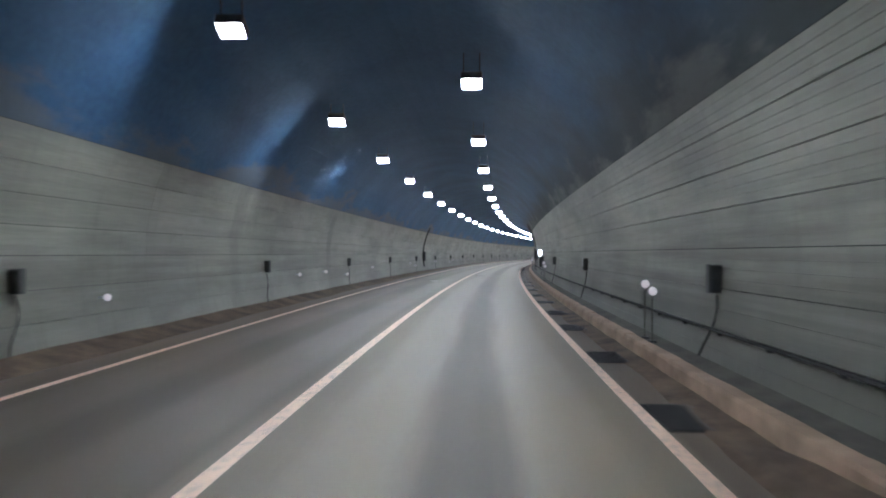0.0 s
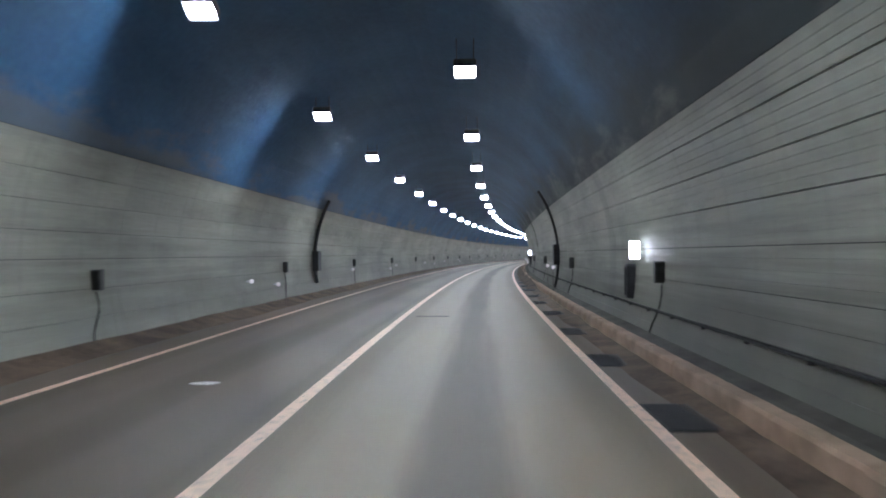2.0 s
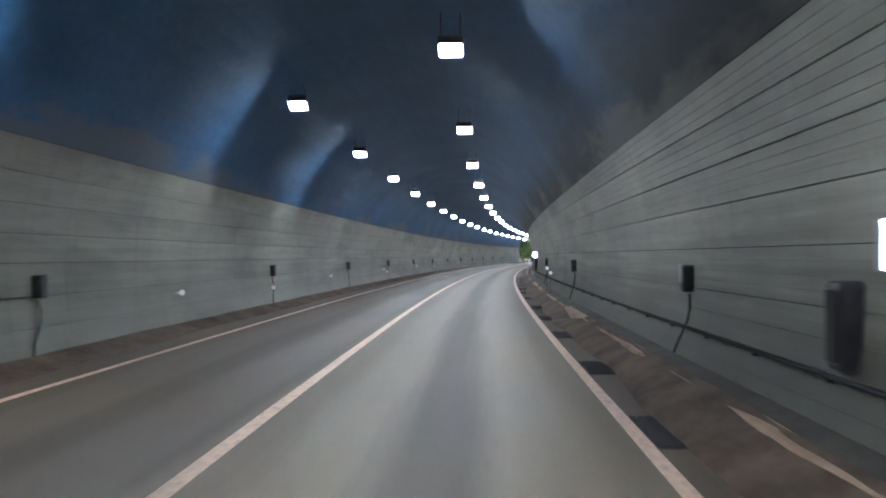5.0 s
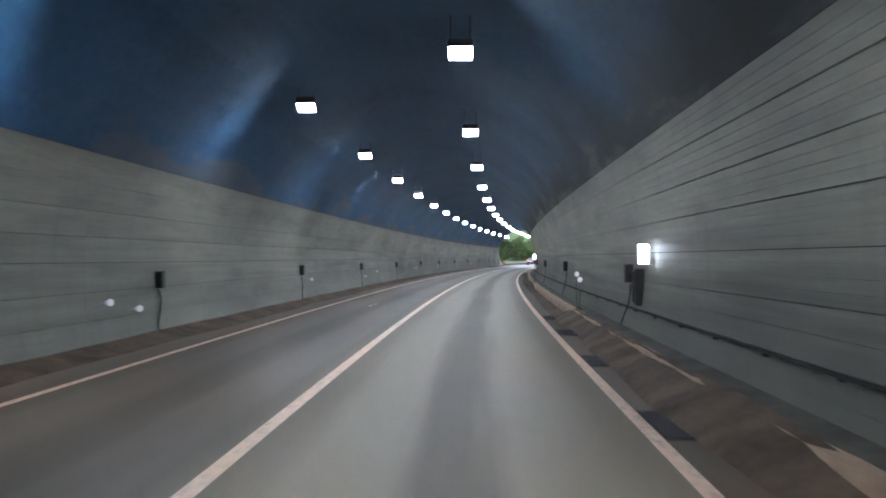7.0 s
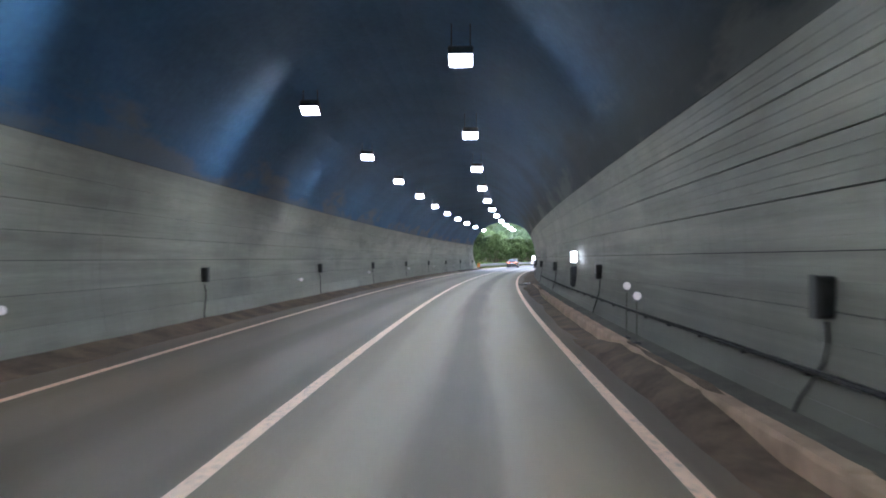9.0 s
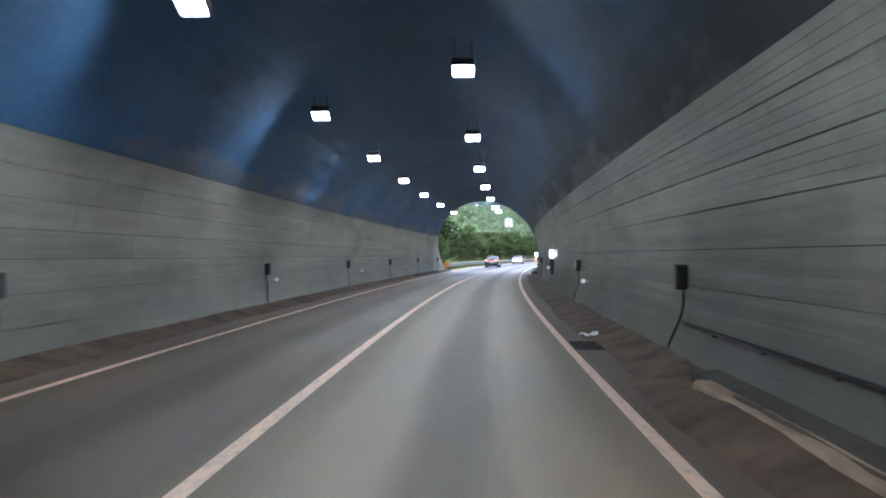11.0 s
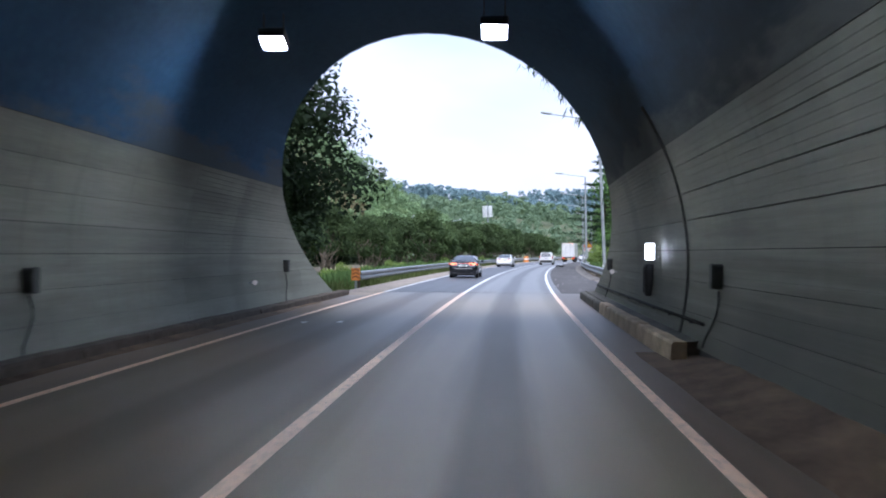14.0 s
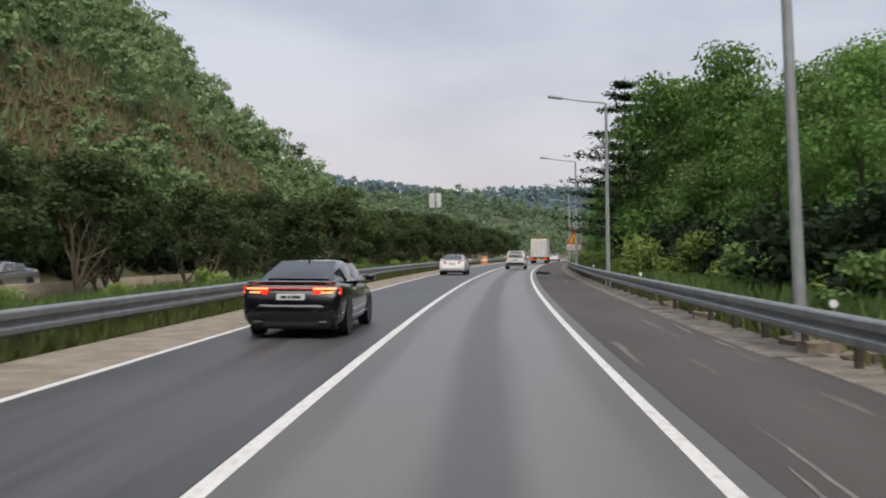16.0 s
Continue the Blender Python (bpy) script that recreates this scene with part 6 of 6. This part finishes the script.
        lamp = part("tail_lamp", bm, M_TAILDIM if not lit else M_TAIL, c, "lit red tail lamp" if lit else "red tail lamp")
        if lit:
            for z, x0, x1 in ((0.92, 0.42, 0.86), (0.85, 0.56, 0.88)):
                bm = bmesh.new()
                tube_bm(bm, [(sd * x0, yr - 0.03, z), (sd * 0.62, yr - 0.005, z), (sd * 0.8, yr + 0.07, z), (sd * x1, yr + 0.12, z)], 0.017, 6)
                part("lamp_bar", bm, M_TAILHOT, lamp, "glowing orange-red bar")
    bm = bmesh.new()
    tube_bm(bm, [(-0.45, yr + 0.035, 0.915), (0, yr + 0.02, 0.92), (0.45, yr + 0.035, 0.915)], 0.028, 6)
    part("boot_strip", bm, M_TAILDIM if lit else M_CHROME, c, "strip between the tail lamps")
    bm = bmesh.new()
    extrude_bm(bm, [(yr + 0.07, 0.985), (yr + 0.02, 1.045), (yr + 0.12, 1.058), (yr + 0.24, 1.04)], -0.80, 0.80)
    part("boot_lip", bm, paint, c)
    # bumper that wraps round the corners, fuller in its middle height
    bm = bmesh.new()
    outer = []
    for a in np.linspace(-1, 1, 15):
        x = hw * 0.97 * math.sin(a * math.pi / 2 * 0.98) / math.sin(math.pi / 2 * 0.98)
        back = yr - 0.055 + 0.34 * max(0.0, abs(a) - 0.45) ** 1.7 * 2.4
        outer.append([(x * k, back + d, z) for k, d, z in ((0.97, 0.06, 0.33), (0.99, 0.015, 0.37), (1.0, 0.0, 0.46), (1.0, 0.0, 0.56), (0.995, 0.02, 0.62), (0.985, 0.05, 0.66), (0.90, 0.16, 0.662), (0.90, 0.16, 0.32))])
    loft(bm, outer)
    bmesh.ops.recalc_face_normals(bm, faces=bm.faces[:])
    part("rear_bumper", bm, paint, c, smooth=True)
    bm = bmesh.new()
    box_bm(bm, -0.72, 0.72, yr - 0.005, yr + 0.3, 0.22, 0.35, 0.03)
    part("diffuser", bm, M_BLACK, c)
    plate(c, yr - 0.005, 0.765, 0.52, 0.12)
    bm = bmesh.new()
    tube_bm(bm, [(0, yr + 1.82, 1.40), (0, yr + 1.68, 1.50)], [0.03, 0.008], 6)
    part("antenna", bm, M_BLACK, c)
    for y in (yr + 1.07, yr + 1.07 + 2.845):
        for sd in (1, -1):
            wheel(c, sd * (hw - 0.115), y, 0.33, 0.225, sd)
            bm = bmesh.new()
            tube_bm(bm, [(sd * (hw * 0.992), y, 0.335), (sd * (hw * 1.003), y, 0.335)], 0.375, 24)
            part("wheel_arch", bm, M_BLACK, c)
    bm = bmesh.new()
    box_bm(bm, -hw * 0.85, hw * 0.85, yr + 0.3, yf - 0.3, 0.16, 0.24)
    part("underbody", bm, M_BLACK, c)
    return c


def estate(m, paint, label, L=4.98, W=1.95, H=1.75):
    c = empty_at("car", m, label, "car", "cars on the road")
    hw, yr, yf = W / 2, -L / 2, L / 2
    secs = [(yr, 0.9, 0.42, 0.98, 0.08), (yr + 0.1, 0.97, 0.34, 1.04, 0.1), (yr + 0.8, 1.0, 0.28, 1.06, 0.12), (0, 1.0, 0.26, 1.05, 0.12), (yf - 1.3, 0.99, 0.26, 1.03, 0.12), (yf - 0.4, 0.95, 0.3, 0.98, 0.12), (yf, 0.8, 0.36, 0.8, 0.1)]
    bm = bmesh.new()
    loft(bm, [body_section(y, hw * k, a, b, sh) for y, k, a, b, sh in secs])
    part("body", bm, paint, c, smooth=True)
    cab = [(yr + 0.03, 0.86, 0.72, 1.0, 1.30), (yr + 0.18, 0.92, 0.74, 1.02, 1.66), (yr + 0.5, 0.95, 0.75, 1.03, 1.73), (yr + 1.8, 0.95, 0.75, 1.03, H), (yr + 3.0, 0.95, 0.74, 1.02, 1.72), (yr + 3.5, 0.94, 0.74, 1.0, 1.45), (yr + 3.9, 0.92, 0.76, 0.98, 1.08)]
    bm = bmesh.new()
    loft(bm, [cabin_section(y, hw * k, hw * t, a, b) for y, k, t, a, b in cab])
    part("roof", bm, paint, c, smooth=True)
    bm = bmesh.new()
    quad_patch(bm, [(-0.70 * hw, yr + 0.01, 1.16), (0.70 * hw, yr + 0.01, 1.16), (0.68 * hw, yr + 0.16, 1.62), (-0.68 * hw, yr + 0.16, 1.62)], 0.03, 5)
    part("rear_window", bm, M_TINT, c, "dark tinted rear window")
    for sd in (1, -1):
        lo, hi = 0.955 * hw, 0.80 * hw
        q = [(sd * lo, yr + 0.6, 1.12), (sd * lo, yr + 3.5, 1.08), (sd * hi, yr + 2.9, 1.60), (sd * hi, yr + 0.75, 1.62)]
        bm = bmesh.new()
        quad_patch(bm, q if sd > 0 else [q[1], q[0], q[3], q[2]], 0.012, 4)
        part("side_window", bm, M_TINT, c)
        bm = bmesh.new()
        box_bm(bm, sd * 0.87 - 0.05, sd * 0.87 + 0.05, yr - 0.02, yr + 0.12, 0.85, 1.2, 0.02)
        part("tail_lamp", bm, M_TAILDIM, c, "red tail lamp")
        bm = bmesh.new()
        box_bm(bm, sd * (hw + 0.1) - 0.1, sd * (hw + 0.1) + 0.1, yr + 3.3, yr + 3.45, 1.05, 1.22, 0.04)
        part("mirror", bm, paint, c)
        bm = bmesh.new()
        tube_bm(bm, [(sd * 0.66, yr + 0.5, 1.76), (sd * 0.68, yr + 1.8, 1.79), (sd * 0.66, yr + 3.0, 1.75)], 0.02, 6)
        part("roof_rail", bm, M_CHROME, c)
    bm = bmesh.new()
    box_bm(bm, -0.84, 0.84, yr - 0.07, yr + 0.12, 0.42, 0.66, 0.04)
    part("rear_bumper", bm, M_BLACK, c)
    bm = bmesh.new()
    box_bm(bm, -0.5, 0.5, yr + 0.0, yr + 0.32, 1.675, 1.73, 0.02)
    part("spoiler", bm, paint, c)
    plate(c, yr - 0.03, 0.92, 0.46, 0.12)
    for y in (yr + 1.0, yr + 3.88):
        for sd in (1, -1):
            wheel(c, sd * (hw - 0.12), y, 0.37, 0.24, sd)
            bm = bmesh.new()
            tube_bm(bm, [(sd * hw * 0.995, y, 0.375), (sd * hw * 1.003, y, 0.375)], 0.42, 24)
            part("wheel_arch", bm, M_BLACK, c)
    return c


def lorry(m, label):
    c = empty_at("lorry", m, label, "lorry")
    w, z0, z1, length = 1.2, 0.95, 3.55, 8.6
    bm = bmesh.new()
    box_bm(bm, -w, w, 0.0, length, z0, z1, 0.03)
    part("cargo_box", bm, M_CARGO, c)
    for sd in (1, -1):
        bm = bmesh.new()
        box_bm(bm, sd * 0.6 - 0.57, sd * 0.6 + 0.57, -0.045, -0.004, z0 + 0.05, z1 - 0.08, 0.012)
        door = part("cargo_door", bm, M_CARGO, c)
        for x in (0.22, 0.5, 0.82, 1.02):
            bm = bmesh.new()
            tube_bm(bm, [(sd * x, -0.075, z0 + 0.1), (sd * x, -0.075, z1 - 0.12)], 0.022, 6)
            part("lock_rod", bm, M_STEEL, door)
        bm = bmesh.new()
        box_bm(bm, sd * 0.95 - 0.2, sd * 0.95 + 0.2, -0.03, 0.03, 0.66, 0.86, 0.02)
        part("tail_lamp", bm, M_TAIL, c, "lit red tail lamp")
        bm = bmesh.new()
        box_bm(bm, sd * 0.95 - 0.24, sd * 0.95 + 0.24, 0.5, 0.53, 0.15, 0.75)
        part("mudflap", bm, M_RUBBER, c)
        for y in (1.7, 2.95, 8.0):
            wheel(c, sd * 0.98, y, 0.5, 0.4, sd)
    for x in (-0.8, -0.3, 0.3, 0.8):
        bm = bmesh.new()
        box_bm(bm, x - 0.07, x + 0.07, -0.05, -0.003, z1 - 0.06, z1 + 0.02, 0.01)
        part("marker_lamp", bm, M_TAILHOT, c, "small lit orange marker lamp")
    bm = bmesh.new()
    box_bm(bm, -1.15, 1.15, 0.02, 0.14, 0.5, 0.62, 0.02)
    part("rear_bar", bm, M_YELLOW, c, "yellow and red striped rear bar")
    bm = bmesh.new()
    box_bm(bm, -1.0, 1.0, 0.1, length, 0.7, z0 - 0.005)
    part("chassis", bm, M_BLACK, c)
    bm = bmesh.new()
    box_bm(bm, -1.2, 1.2, length + 0.15, length + 2.1, 0.6, 3.0, 0.12)
    part("cab", bm, M_CARWHITE, c)
    plate(c, 0.0, 0.76, 0.4, 0.14)
    return c


def on_road(s, lat, turn=0.0):
    return stand(s, lat, 0.008, turn)


# stations are those of the rear axle; a sedan's origin lies 1.385 m ahead of it
sedan(on_road(403.8 + 1.385, -3.49), M_CARBLACK, "glossy black four-door sedan with lit red tail lamps", True)
sedan(on_road(453.8 + 1.385, -3.75), M_CARWHITE, "white four-door sedan in the passing lane", False)
estate(on_road(477.6 + 1.5, 0.05), M_CARWHITE, "white sport utility car with upright red tail lamps")
lorry(on_road(526, 0.75), "white box lorry with ribbed double cargo doors")
sedan(on_road(566, 1.0), M_CARWHITE, "white sedan far ahead beyond the lorry", False)
sedan(stand(429, -23.4, -0.34, 180), M_CARSILVER, "silver sedan on the other carriageway behind trees", False)
